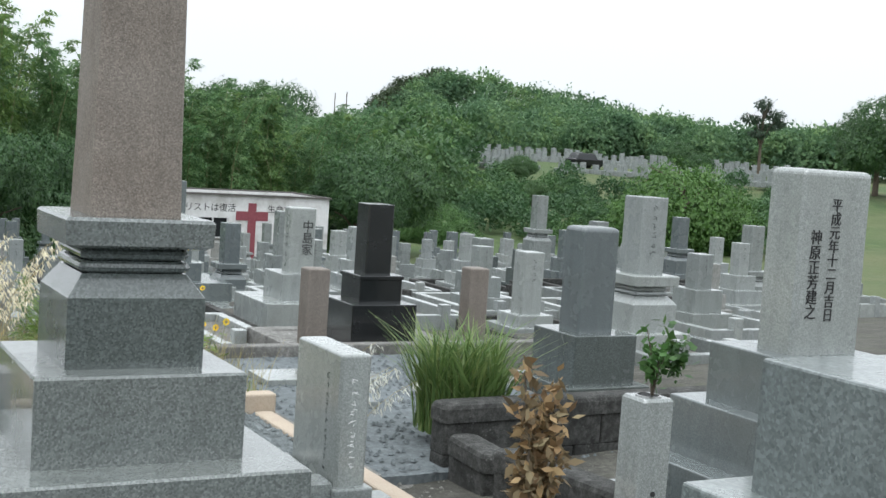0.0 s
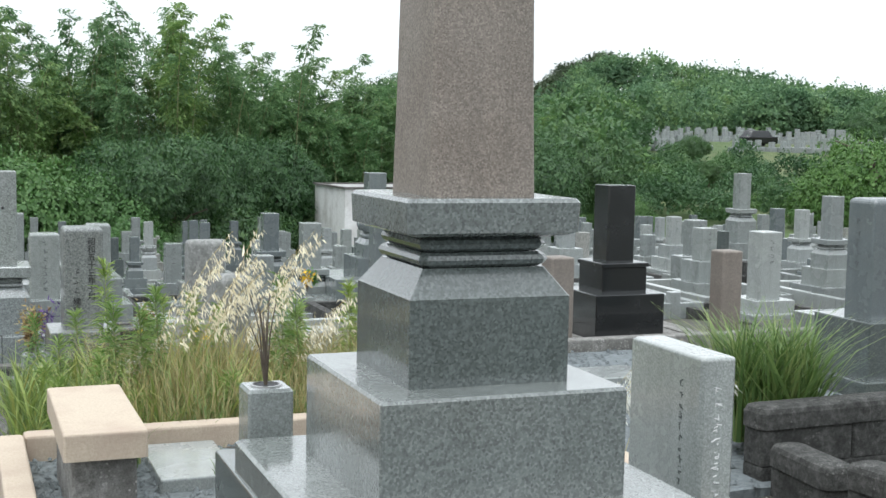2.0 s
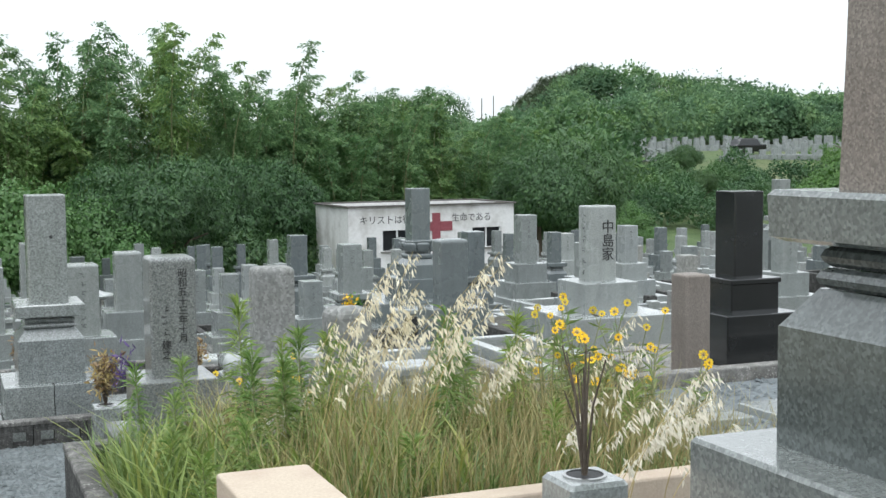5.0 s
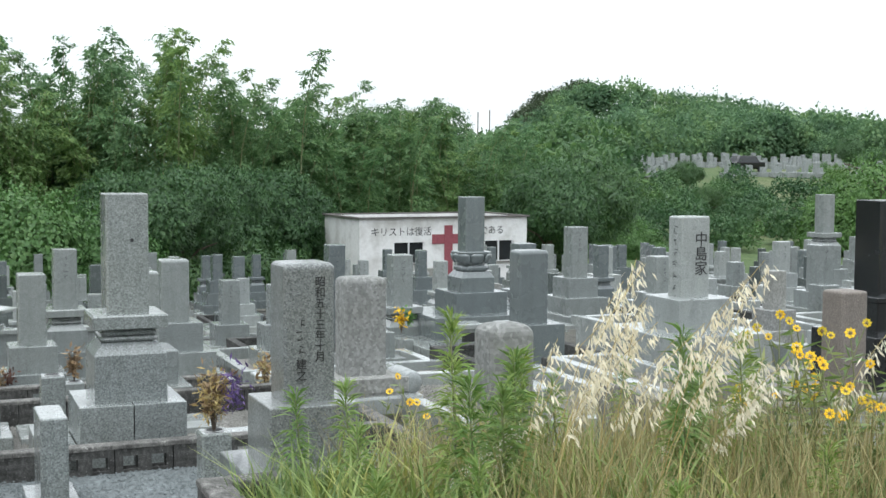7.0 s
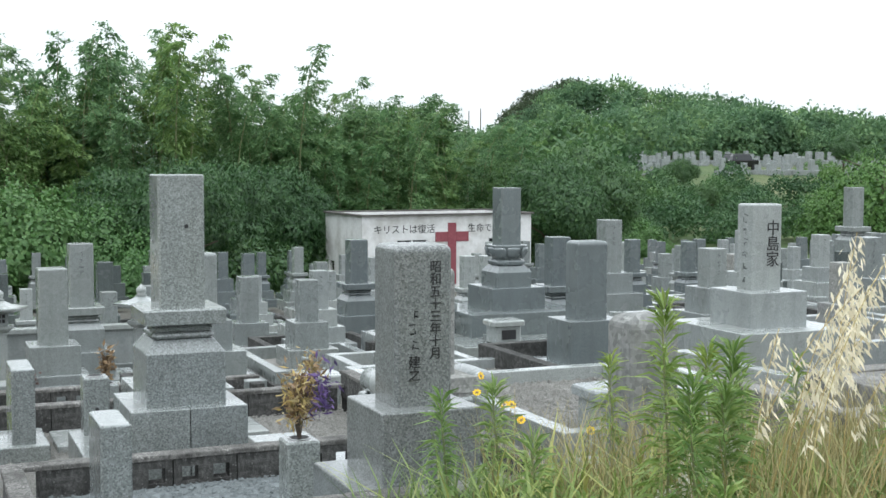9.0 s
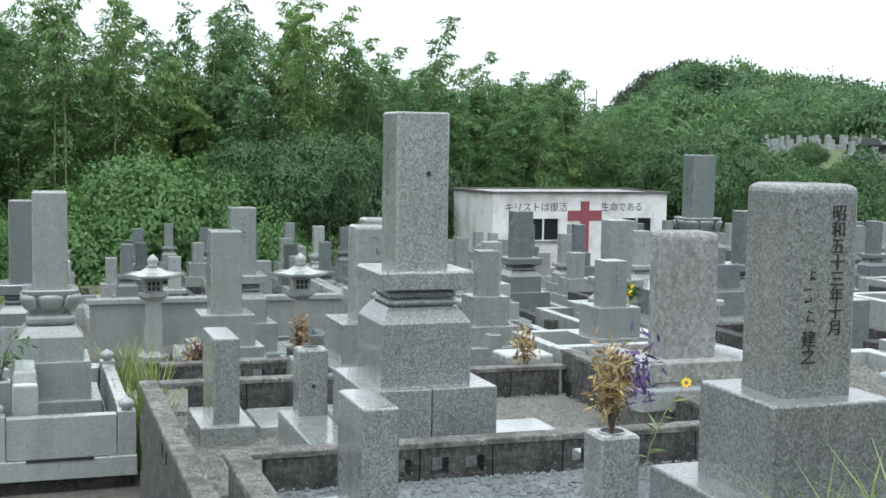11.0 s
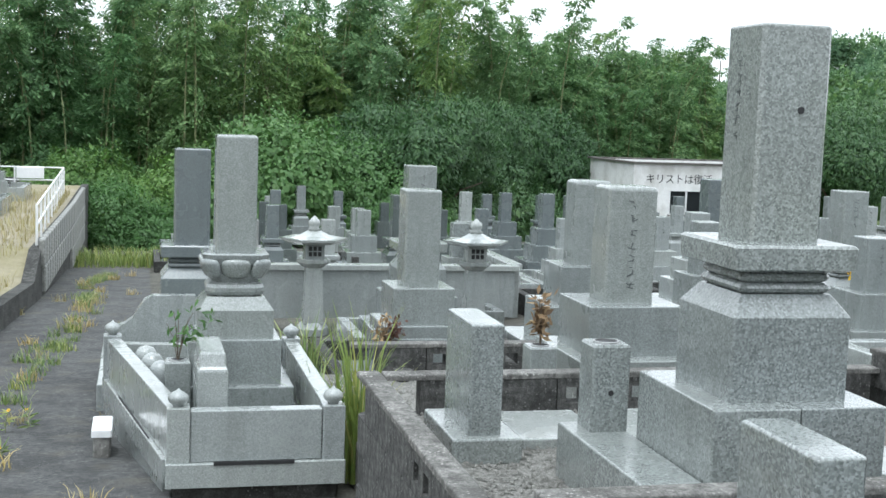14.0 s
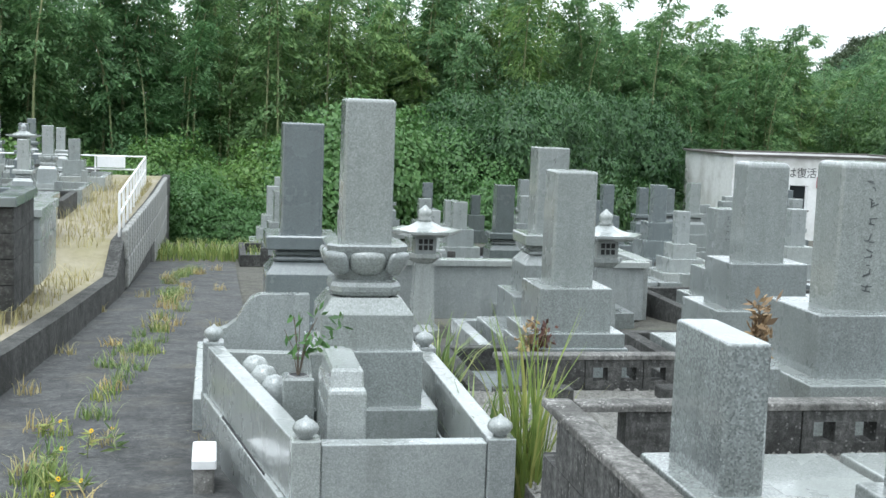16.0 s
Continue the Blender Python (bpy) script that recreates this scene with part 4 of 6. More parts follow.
def bamboo_meshes(seed, height, culms=8, n=14500, low=0.22):
    """A clump of bamboo: arching culms and drooping sprays."""
    rr = np.random.default_rng(seed)
    stems, pts, al = [], [], []
    for c in range(culms):
        bx, by = rr.uniform(-1.5, 1.5, 2)
        lean = rr.uniform(0, 2 * math.pi)
        amt = rr.uniform(0.6, 2.1)
        h = height * rr.uniform(0.66, 1.08)
        line = [(bx + math.cos(lean) * amt * u ** 4, by + math.sin(lean) * amt * u ** 4, h * u * (1 - 0.07 * u ** 5)) for u in np.linspace(0, 1, 9)]
        stems.append(tube(line, 0.055, 0.012, 5))
        sprays = 40
        for k in range(sprays):
            u = low + (1 - low) * (k + rr.random()) / sprays
            p = np.array([np.interp(u, np.linspace(0, 1, 9), [q[i] for q in line]) for i in range(3)])
            reach = 1.25 * (1.02 - u) ** 0.58 + 0.06
            a = rr.uniform(0, 2 * math.pi)
            tip = p + np.array([math.cos(a) * reach, math.sin(a) * reach, 0.1 - 0.3 * reach])
            m = n // culms // sprays
            q = rr.random(m) ** 0.7
            sp = p + (tip - p) * q[:, None] + rr.normal(size=(m, 3)) * np.array([0.15, 0.15, 0.06])
            sp[:, 2] -= 0.32 * q ** 2 * reach
            pts += list(sp)
            al += [(math.cos(a) + rr.normal() * 0.5, math.sin(a) + rr.normal() * 0.5, -0.35 + rr.normal() * 0.35) for _ in range(m)]
    v, f = leaves(pts, al, 0.2, 0.084, seed, 0.18, np.tile([0.0, -0.25, 0.8], (len(pts), 1)))
    return quick("crown", v, f, BAMB), stems


def crown_mesh(seed, blobs, n, length, width, mat, droop=0.1, lump=0.35):
    """A crown of several lumpy masses of leaves: blobs of (x, y, z, rx, ry, rz)."""
    vs, fs, k = [], [], 0
    for i, (x, y, z, a, b, c) in enumerate(blobs):
        p, d, rr = ball_points(n, seed + i, lump)
        pts = p * np.array([a, b, c]) + np.array([x, y, z])
        al = 0.3 * d + rr.normal(size=d.shape) * 0.6
        al[:, 2] -= 0.7
        v, f = leaves(pts, al, length, width, seed + i, droop, d + np.array([0, 0, 0.55]))
        vs.append(v)
        fs.append(f + k)
        k += len(v)
        m = n // 4
        v, f = leaves((pts[:m] - (x, y, z)) * 0.86 + (x, y, z), al[:m], 1.6 * length, 1.8 * width, seed + i, 0, d[:m] + np.array([0, 0, 0.4]))
        vs.append(v)
        fs.append(f + k)
        k += len(v)
    return quick("crown", np.concatenate(vs), np.concatenate(fs), mat)


def limbs(h, r, spread, seed, n=5):
    rr = random.Random(seed)
    out = [tube([(0, 0, 0), (rr.uniform(-0.1, 0.1), 0.05, h * 0.4), (0, rr.uniform(-0.1, 0.1), h * 0.75)], r, r * 0.5, 7)]
    for i in range(n):
        a = 6.28 * i / n + rr.random()
        z = h * rr.uniform(0.3, 0.65)
        out.append(tube([(0, 0, z), (math.cos(a) * spread * 0.5, math.sin(a) * spread * 0.5, z + h * 0.18), (math.cos(a) * spread, math.sin(a) * spread, z + h * 0.25)], r * 0.4, r * 0.12, 5))
    return join(*out)


def plant(name, x, y, z, crown, stem, stem_mat, label, category, group, s=1.0, rz=0.0, sz=1.0):
    g = thing(name, x, y, z, label, category, group, rz)
    g.scale = (s, s, s * sz)
    c = new("crown", crown)
    c.parent = g
    for one in stem if isinstance(stem, list) else [stem] if stem else []:
        t = new(one.name.split(".")[0], one)
        t.parent = g
    return g


BAM = []
for i in range(6):
    crown, st = bamboo_meshes(40 + i, 11.0, low=0.22 if i < 4 else 0.42)
    culms = []
    for shape in st:
        me = bpy.data.meshes.new("culm")
        me.from_pydata(shape[0], [], shape[1])
        me.materials.append(CULM)
        culms.append(me)
    BAM.append((crown, culms))
rr = random.Random(5)
# the bamboo grove: three staggered lines from the far left to behind the white building
line = [(-30, 34), (-18, 43), (-6, 50), (6, 55), (18, 58), (30, 70), (44, 92)]
def along_line(u):
    k = min(int(u * (len(line) - 1)), len(line) - 2)
    q = u * (len(line) - 1) - k
    return [line[k][i] + (line[k + 1][i] - line[k][i]) * q for i in range(2)]


for row in range(3):
    for i in range(27):
        u = (i + 0.5 * (row % 2) + rr.uniform(-0.2, 0.2)) / 27
        u = min(max(u, 0), 0.999)
        x, y = along_line(u)
        y += row * 3.2 + rr.uniform(-0.8, 0.8)
        crown, st = BAM[rr.randrange(4) if u > 0.3 or row else 4 + rr.randrange(2)]
        tall = float(np.interp(u, [0, 0.35, 0.6, 0.68, 0.84, 1.0], [1.1, 0.95, 0.95, 0.86, 0.78, 0.62]))
        plant("bamboo", x, y, terrain(x, y) - 0.2, crown, st, CULM, "tall green bamboo clump with arching tops", "bamboo", "bamboo grove", rr.uniform(0.95, 1.08), rr.uniform(0, 360), tall * rr.uniform(0.9, 1.08))

# creeper-covered mounds and dark broadleaf trees in front of the grove
BUSH = [crown_mesh(70 + i, [(0, 0, 1.2, 2.2, 1.8, 1.9), (1.6, 0.3, 0.8, 1.6, 1.5, 1.4), (-1.7, -0.2, 0.7, 1.7, 1.4, 1.3)], 9500, 0.1, 0.085, KUDZU, 0.15) for i in range(2)]
FARB = crown_mesh(77, [(0, 0, 1.2, 2.2, 1.8, 1.9), (1.6, 0.3, 0.8, 1.6, 1.5, 1.4), (-1.7, -0.2, 0.7, 1.7, 1.4, 1.3)], 1300, 0.2, 0.14, KUDZU, 0.15)
TREE = [crown_mesh(80 + i, [(0, 0, 4.4, 2.3, 2.1, 1.7), (1.8, 0.2, 3.6, 1.9, 1.7, 1.3), (-1.8, 0, 3.5, 1.9, 1.8, 1.4), (0.3, -1.2, 2.8, 1.9, 1.6, 1.3)], 4200, 0.17, 0.075, BROAD, 0.2) for i in range(2)]
tm = bpy.data.meshes.new("trunk")
tm.from_pydata(*[limbs(4.6, 0.2, 1.6, 3)[0], [], limbs(4.6, 0.2, 1.6, 3)[1]])
tm.materials.append(BARK)
for x, y, s, k in ((-2.7, 40.5, 0.7, 0), (-0.4, 43.5, 1.0, 1), (2.3, 44.5, 1.42, 0), (5.2, 45, 1.15, 1), (-7.5, 41, 0.9, 1), (-12, 40, 1.0, 0), (28, 56, 0.9, 1), (36, 62, 0.9, 0), (-3.6, 45, 1.0, 1), (-5.6, 43, 0.8, 0)):
    plant("creeper_mound", x, y, terrain(x, y) - 0.3, BUSH[k], None, None, "dense shrub overgrown with bright green creeper", "shrub", "shrubs before the grove", s, 40 * k + x * 13)
for x, y, s, k in ((7.9, 46, 0.85, 0), (10.3, 50.5, 0.85, 1), (25.5, 51, 0.9, 1), (28.5, 54, 1.0, 0), (13, 52, 0.85, 0), (31, 66, 0.9, 1), (6.0, 48, 0.8, 1)):
    plant("broadleaf_tree", x, y, terrain(x, y) - 0.2, TREE[k], tm, BARK, "dark green spreading broadleaf tree", "tree", "trees before the grove", s, 70 * k + x * 29)
UNDER = crown_mesh(120, [(0, 0, 0.9, 2.0, 1.4, 1.3), (2.0, 0.3, 0.7, 1.7, 1.3, 1.1), (-2.0, 0.2, 0.8, 1.7, 1.3, 1.2)], 3000, 0.16, 0.08, BROAD, 0.2)
for x, y, s in ((7.4, 46.5, 1.0), (10.6, 47.8, 1.1), (13.6, 52.5, 1.0), (3.6, 46, 1.1), (-4.5, 44.5, 1.1), (-9.5, 43, 1.2), (-15, 41, 1.2), (24.5, 54.5, 1.1)):
    plant("understorey_shrub", x, y, terrain(x, y) - 0.3, UNDER, None, None, "dark green shrub at the foot of the grove", "shrub", "shrubs at the foot of the grove", s, x * 37)
LIMEM = crown_mesh(95, [(0, 0, 2.0, 3.0, 2.6, 2.2), (1.6, -0.5, 1.4, 2.0, 1.8, 1.6), (-1.8, 0.2, 1.3, 2.0, 1.8, 1.5)], 7000, 0.15, 0.09, LIME, 0.2)
plant("lime_shrub", 51.4, 58.5, terrain(51.4, 58.5) - 0.3, LIMEM, tm, BARK, "large rounded yellow-green shrub", "shrub", "", 1.42)
for x, y, s in ((50, 84, 0.5), (56, 90, 0.45), (60, 86, 0.6), (66, 92, 0.45), (58, 100, 0.5), (68, 104, 0.6), (76, 108, 0.5), (80, 100, 0.55), (64, 78, 0.6), (70, 84, 0.5), (52, 70, 0.6), (58, 74, 0.5), (76, 92, 0.6), (46, 66, 0.6), (88, 108, 0.6)):
    plant("creeper_mound", x, y, terrain(x, y) - 0.3, FARB, None, None, "green shrub on a grassy slope", "shrub", "shrubs on the far slope", s * 0.85, x * 31)
for x, y, s in ((62, 95, 0.5), (54, 80, 0.45), (84, 96, 0.5), (88, 104, 0.7), (128, 122, 1.2)):
    plant("broadleaf_tree", x, y, terrain(x, y) - 0.2, TREE[0], tm, BARK, "dark green broadleaf tree on a grassy slope", "tree", "trees on the far slope", s, x * 17)


# dark trees behind the grove, an open-crowned pine and a dark tree on the far slope
for x, y, s in ((37.5, 114, 1.7), (40.2, 113, 1.8), (43.0, 114, 1.65), (45.4, 113, 1.7)):
    plant("broadleaf_tree", x, y, terrain(x, y) - 0.2, TREE[1], tm, BARK, "tall dark tree showing above the bamboo", "tree", "trees behind the grove", s, x * 41)
PINEM = crown_mesh(140, [(0, 0, 8.9, 1.0, 1.0, 0.8), (1.6, 0, 7.9, 1.5, 1.2, 0.55), (-1.5, 0.3, 7.3, 1.4, 1.1, 0.55), (0.9, 0, 6.5, 1.2, 1.1, 0.45), (-0.6, 0, 5.6, 1.2, 1.0, 0.45), (2.4, 0, 6.9, 0.9, 0.9, 0.4)], 420, 0.3, 0.12, PINEG, 0.0, 0.5)
ps = limbs(11.0, 0.22, 1.7, 7, 8)
pm = bpy.data.meshes.new("trunk")
pm.from_pydata(ps[0], [], ps[1])
pm.materials.append(BARK)
plant("pine_tree", 102.2, 107.1, terrain(102.2, 107.1) - 0.2, PINEM, pm, BARK, "dark pine with open tiers of needles on a far slope", "tree", "", 1.0)
for x, y, s in ((89.5, 78.0, 1.5), (94.0, 77.0, 1.6)):
    plant("broadleaf_tree", x, y, terrain(x, y) - 0.2, TREE[0], tm, BARK, "dark green broadleaf tree on a grassy slope", "tree", "trees on the far slope", s, x * 23)


# far wooded hill: too many crowns to count
def far_woods(name, count, seed, place, size, mat, label):
    r2 = np.random.default_rng(seed)
    vs, fs, k = [], [], 0
    for i in range(count):
        x, y = place(r2)
        z = terrain(x, y)
        s = size * r2.uniform(0.6, 1.3)
        p, d, _ = ball_points(800, seed + i, 0.45, 2.0, 0.25)
        p[:, 2] = np.where(p[:, 2] < -0.3, -p[:, 2], p[:, 2])
        pts = p * np.array([s, s, s * 1.1]) + np.array([x, y, z + s * 0.6])
        al = 0.4 * d + r2.normal(size=d.shape) * 0.6
        v, f = leaves(pts, al, s * 0.18, s * 0.115, seed + i, 0, d + np.array([0, 0, 0.5]))
        vs.append(v)
        fs.append(f + k)
        k += len(v)
    me = quick(name, np.concatenate(vs), np.concatenate(fs), mat)
    tagged(new(name, me), label, "woods", kind="stuff")


def on_hill(r2):
    az, r = radians(r2.uniform(21, 52)), r2.uniform(164, 222)
    return r * math.sin(az), r * math.cos(az)


far_woods("far_woods", 400, 300, on_hill, 3.1, HILLG, "dense green woods on a distant hill")
far_woods("far_pines", 40, 900, lambda r2: (r2.uniform(97, 112), r2.uniform(196, 206)), 2.4, PINEG, "dark pines on the hilltop")
def on_slope(r2):
    az, r = radians(r2.uniform(21, 30.5)), r2.uniform(88, 172)
    return r * math.sin(az), r * math.cos(az)


def low_slope(r2):
    az, r = radians(r2.uniform(30, 47)), r2.uniform(76, 114)
    return r * math.sin(az), r * math.cos(az)


far_woods("slope_woods", 150, 1700, on_slope, 2.7, SLOPEG, "green woods on the slope beside the terraces")
far_woods("slope_scrub", 100, 2100, low_slope, 1.3, SLOPEG, "low green scrub on a grassy slope")
far_woods("far_thicket", 150, 1300, lambda r2: (lambda u: (34 + 26 * u + r2.uniform(-4, 4), 84 + 70 * u + r2.uniform(-5, 8)))(r2.random()), 2.6, SLOPEG, "green thicket in the dip beside the grove")

# ---------- plots and the many other graves ----------
def plot_proto(w, d, h, mat, fill, x, y, z):
    g = thing("grave_plot", x, y, z, "low granite kerb round a gravelled grave plot", "plot kerb", "grave plots")
    for sx in (-1, 1):
        part("kerb_side", moved(slab(0.12, d - 0.24, h, 0.008), sx * (w / 2 - 0.06), 0), mat, g)
    part("kerb_front", moved(slab(w, 0.12, h, 0.008), 0, -d / 2 + 0.06), mat, g)
    part("kerb_back", moved(slab(w, 0.12, h, 0.008), 0, d / 2 - 0.06), mat, g)
    for sx in (-1, 1):
        part("gate_post", moved(slab(0.14, 0.14, h + 0.14, 0.01), sx * w * 0.22, -d / 2 + 0.06), mat, g)
    part("fill", moved(slab(w - 0.24, d - 0.24, h * 0.7, 0.004), 0, 0), fill, g)
    return g


PLOTS = [plot_proto(1.5, 2.0, 0.55, PALE, PEBBLE, 12.11, 16.2, -1.3), plot_proto(1.6, 2.1, 0.6, CONC, STONES, 9.59, 10.7, -0.7), plot_proto(1.5, 2.0, 0.5, GREY, PEBBLE, 11.0, 14.8, -1.1)]


def add_plot(x, y, top, k):
    h = (0.55, 0.6, 0.5)[k % 3]
    return copy_thing(PLOTS[k % 3], pose(x, y - 0.2, top - h))


taken = [(q[0], q[1]) for q in ROWS[3:]] + [(q[0], q[1]) for q in MORE]
for k, (x, y) in enumerate(taken):
    add_plot(x, y, terrain(x, y) + 0.2, k)
taken += [(5.27, 12.84), (6.64, 17.43), (0.41, 15.65), (-1.43, 16.43), (2.6, 27.11), (2.13, 16.3), (1.2, 13.1), (6.66, 11.9), (12.11, 16.43), (9.59, 10.93), (11, 15), (8.9, 7.62), (17.34, 22.65), (19.76, 20.2), (16.59, 14.27), (0.19, 20.5), (2.11, 20.1)]
for x, y, top, k in ((5.27, 12.84, -0.2, 1), (2.13, 16.3, -0.85, 1), (0.41, 15.65, -0.85, 1), (8.9, 7.62, 0.3, 2), (-1.43, 16.6, -1.0, 0), (2.6, 27.1, -1.7, 0), (17.34, 22.65, -0.7, 0), (16.59, 14.27, 0.0, 2)):
    add_plot(x, y, top, k)
# raised plots under the larger graves
def raised(x, y, w, d, ztop, h, mat, label):
    """A raised platform: kerb stones round the edge, joined at the corners, and paving slabs inside."""
    g = thing("raised_plot", x, y, ztop - h, label, "plot kerb", "grave plots")
    for sy in (-1, 1):
        for sx in (-1, 1):
            part("kerb_stone", moved(slab(w / 2 - 0.004, 0.2, h, 0.01), sx * w / 4, sy * (d / 2 - 0.1)), mat, g)
    for sx in (-1, 1):
        part("kerb_stone", moved(slab(0.2, d - 0.408, h, 0.01), sx * (w / 2 - 0.1), 0), mat, g)
    for sx in (-1, 1):
        for sy in (-1, 1):
            part("paving_slab", moved(slab(w / 2 - 0.21, d / 2 - 0.21, h - 0.012, 0.006), sx * (w / 4 - 0.1), sy * (d / 4 - 0.1)), mat, g)
    return g


raised(6.66, 11.7, 2.2, 2.4, -0.44, 0.5, PALE, "pale granite platform under a large grave")
raised(6.01, 8.3, 1.9, 2.0, 0.16, 0.6, CONC2, "pale concrete platform under a black grave")
raised(6.64, 17.2, 2.6, 2.6, -0.6, 0.9, GREY, "grey granite platform with stepped front")
raised(6.75, 5.65, 1.3, 1.4, 0.16, 0.5, CONC2, "pale concrete platform under a grave")
raised(5.25, 1.5, 2.0, 1.7, 0.41, 0.5, GREY, "grey granite platform under a large headstone")

PROTO = []
KINDS = [("cap", GREY, 0.3, 0.8, 1.95), ("plain", PALE, 0.3, 0.72, 1.6), ("cap", BLUE, 0.28, 0.76, 1.8), ("plain", GREY, 0.34, 0.62, 1.35), ("plain", BLUE, 0.3, 0.8, 1.85),
         ("lotus", PALE, 0.28, 0.74, 1.85), ("plain", OLD, 0.26, 0.6, 1.15), ("cap", PALE, 0.27, 0.7, 1.6), ("plain", SPECK, 0.32, 0.7, 1.5), ("plain", DARKG, 0.28, 0.6, 1.45)]
LABELS = ["grey granite family grave with cap slab", "pale granite family grave on stepped blocks", "blue-grey granite grave with cap slab", "low broad grey granite headstone", "blue-grey granite grave on stepped blocks",
          "pale granite grave on a lotus seat", "small old weathered gravestone", "pale granite grave with cap slab", "speckled granite headstone on blocks", "dark polished granite headstone"]
rg = random.Random(21)
y = 21.5
while y < 44:
    x = 0.4 + rg.uniform(-0.5, 0.5) if y < 30 else -0.6
    while x < 4 + y * 0.78:
        px, py = x + rg.uniform(-0.25, 0.25), y + rg.uniform(-0.3, 0.3)
        near_house = py > 41 and 12 < px < 24
        if not near_house and rg.random() < 0.88 and all(abs(px - a) > 1.0 or abs(py - c) > 1.3 for a, c in taken):
            k = rg.randrange(10)
            foot = terrain(px, py) + 0.12
            made = [q for q in PROTO if q[0] == k]
            if made:
                size = 0.74 if y < 29 else 0.86
                copy_thing(made[0][1], pose(px, py, foot, 0, 0, rg.uniform(-2, 2)) @ Matrix.Scale(size / made[0][1].scale[0], 4))
            else:
                style, mat, w, hs, tot = KINDS[k]
                g = gravestone(px, py, foot + tot - hs, foot + tot, w, LABELS[k], mat, style, foot=foot, text=4 if k % 2 else 0)
                g.scale = (0.74, 0.74, 0.74)
                PROTO.append((k, g))
            if y < 33:
                add_plot(px, py, foot + 0.16, rg.randrange(3))
        x += rg.uniform(1.55, 2.1)
    y += 2.55
for px, py, k in ((10.2, 13.2, 3), (11.6, 12.2, 0), (13.5, 14.6, 2), (14.6, 16.8, 7), (12.9, 18.4, 1), (15.6, 18.9, 4), (10.5, 17.5, 6), (9.0, 15.2, 1), (7.9, 14.4, 3), (16.2, 16.6, 6), (18.3, 17.2, 1),
                  (18.9, 14.2, 0), (13.0, 11.2, 6), (14.8, 12.6, 1), (11.4, 9.6, 3), (3.6, 16.9, 8), (4.3, 18.6, 1), (7.4, 20.4, 7), (10.4, 20.2, 2), (8.3, 12.6, 6), (4.2, 14.9, 3)):
    foot = terrain(px, py) + 0.1
    src = [q[1] for q in PROTO if q[0] == k]
    if src:
        copy_thing(src[0], pose(px, py, foot))
        add_plot(px, py, foot + 0.18, k)

for x0, x1, y0, y1, zt in ((2.85, 4.6, 8.9, 11.3, -0.05), (4.75, 5.5, 9.2, 11.4, 0.0), (2.9, 4.7, 11.6, 13.4, -0.3)):
    g = plot_proto(x1 - x0, y1 - y0, 0.45, PALE, PEBBLE, (x0 + x1) / 2, (y0 + y1) / 2, zt - 0.45)
    tagged(g, "pale granite walled plot filled with gravel")
    bed(x0 + 0.13, y0 + 0.13, x1 - 0.13, y1 - 0.13, zt - 0.11, PEBBLE, "pale loose gravel in a walled plot", stones=2200, size=0.022)
g = thing("stone_incense_stand", 3.35, 9.15, -0.1, "carved granite incense stand with scrolled side", "incense stand")
part("body", slab(0.36, 0.3, 0.22, 0.02), PALE, g)
part("roof_slab", moved(slab(0.44, 0.36, 0.07, 0.03), z=0.22), PALE, g)
# the body is solid; a black patch paints the shade of its opening
part("opening", moved(slab(0.2, 0.02, 0.12, 0.004), 0, -0.15, 0.05), INK_AND_SHADE, g)
copy_thing(g, pose(6.0, 16.2, -0.6))
copy_thing(g, pose(2.6, 13.3, -0.62))
# brown posts beside the black grave
for x, y in ((5.15, 7.75), (7.05, 8.0)):
    ob = tagged(mesh_object("stone_post", *round_top(0.22, 0.22, 0.85, 0.02), BROWN), "square brownish granite post beside the black grave", "stone post", "stone posts")
    ob.matrix_basis = pose(x, y, 0.12)

# ---------- things near the path ----------
g = thing("small_stele", -0.04, 8.6, -0.26, "small speckled granite stele on a low foot", "stele")
part("plinth", slab(0.3, 0.56, 0.1, 0.01), SPECK, g)
part("stele", moved(round_top(0.16, 0.44, 0.5, 0.012), z=0.1), SPECK, g)
flower_vase(0.8, 7.95, -0.25, 0.17, 0.54, "square granite flower holder with dried bouquet", SPECK)
ob = tagged(mesh_object("plinth", *slab(0.3, 0.5, 0.2, 0.01), SPECK), "low granite plinth before the headstone", "plinth")
ob.matrix_basis = pose(0.8, 7.55, -0.25)
g = thing("speckled_base", 3.65, -0.75, 0.35, "coarse speckled granite block of a grave, polished top", "gravestone base")
part("upper_block", moved(slab(0.84, 0.92, 0.42, 0.01), z=0.83), COARSE, g)
part("lower_block", slab(1.14, 1.22, 0.83, 0.01), COARSE, g)
flower_vase(1.95, -1.0, 0.5, 0.16, 0.72, "square granite flower holder with withered leaves", SPECK)
flower_vase(3.9, 1.08, 0.42, 0.165, 0.75, "square granite flower holder with green sprig", PALE)
# dark planter and kerbs
bed(3.6, 0.4, 7.2, 3.5, 0.14, PEBBLE, "grey gravel behind a low dark wall", stones=900, size=0.022)
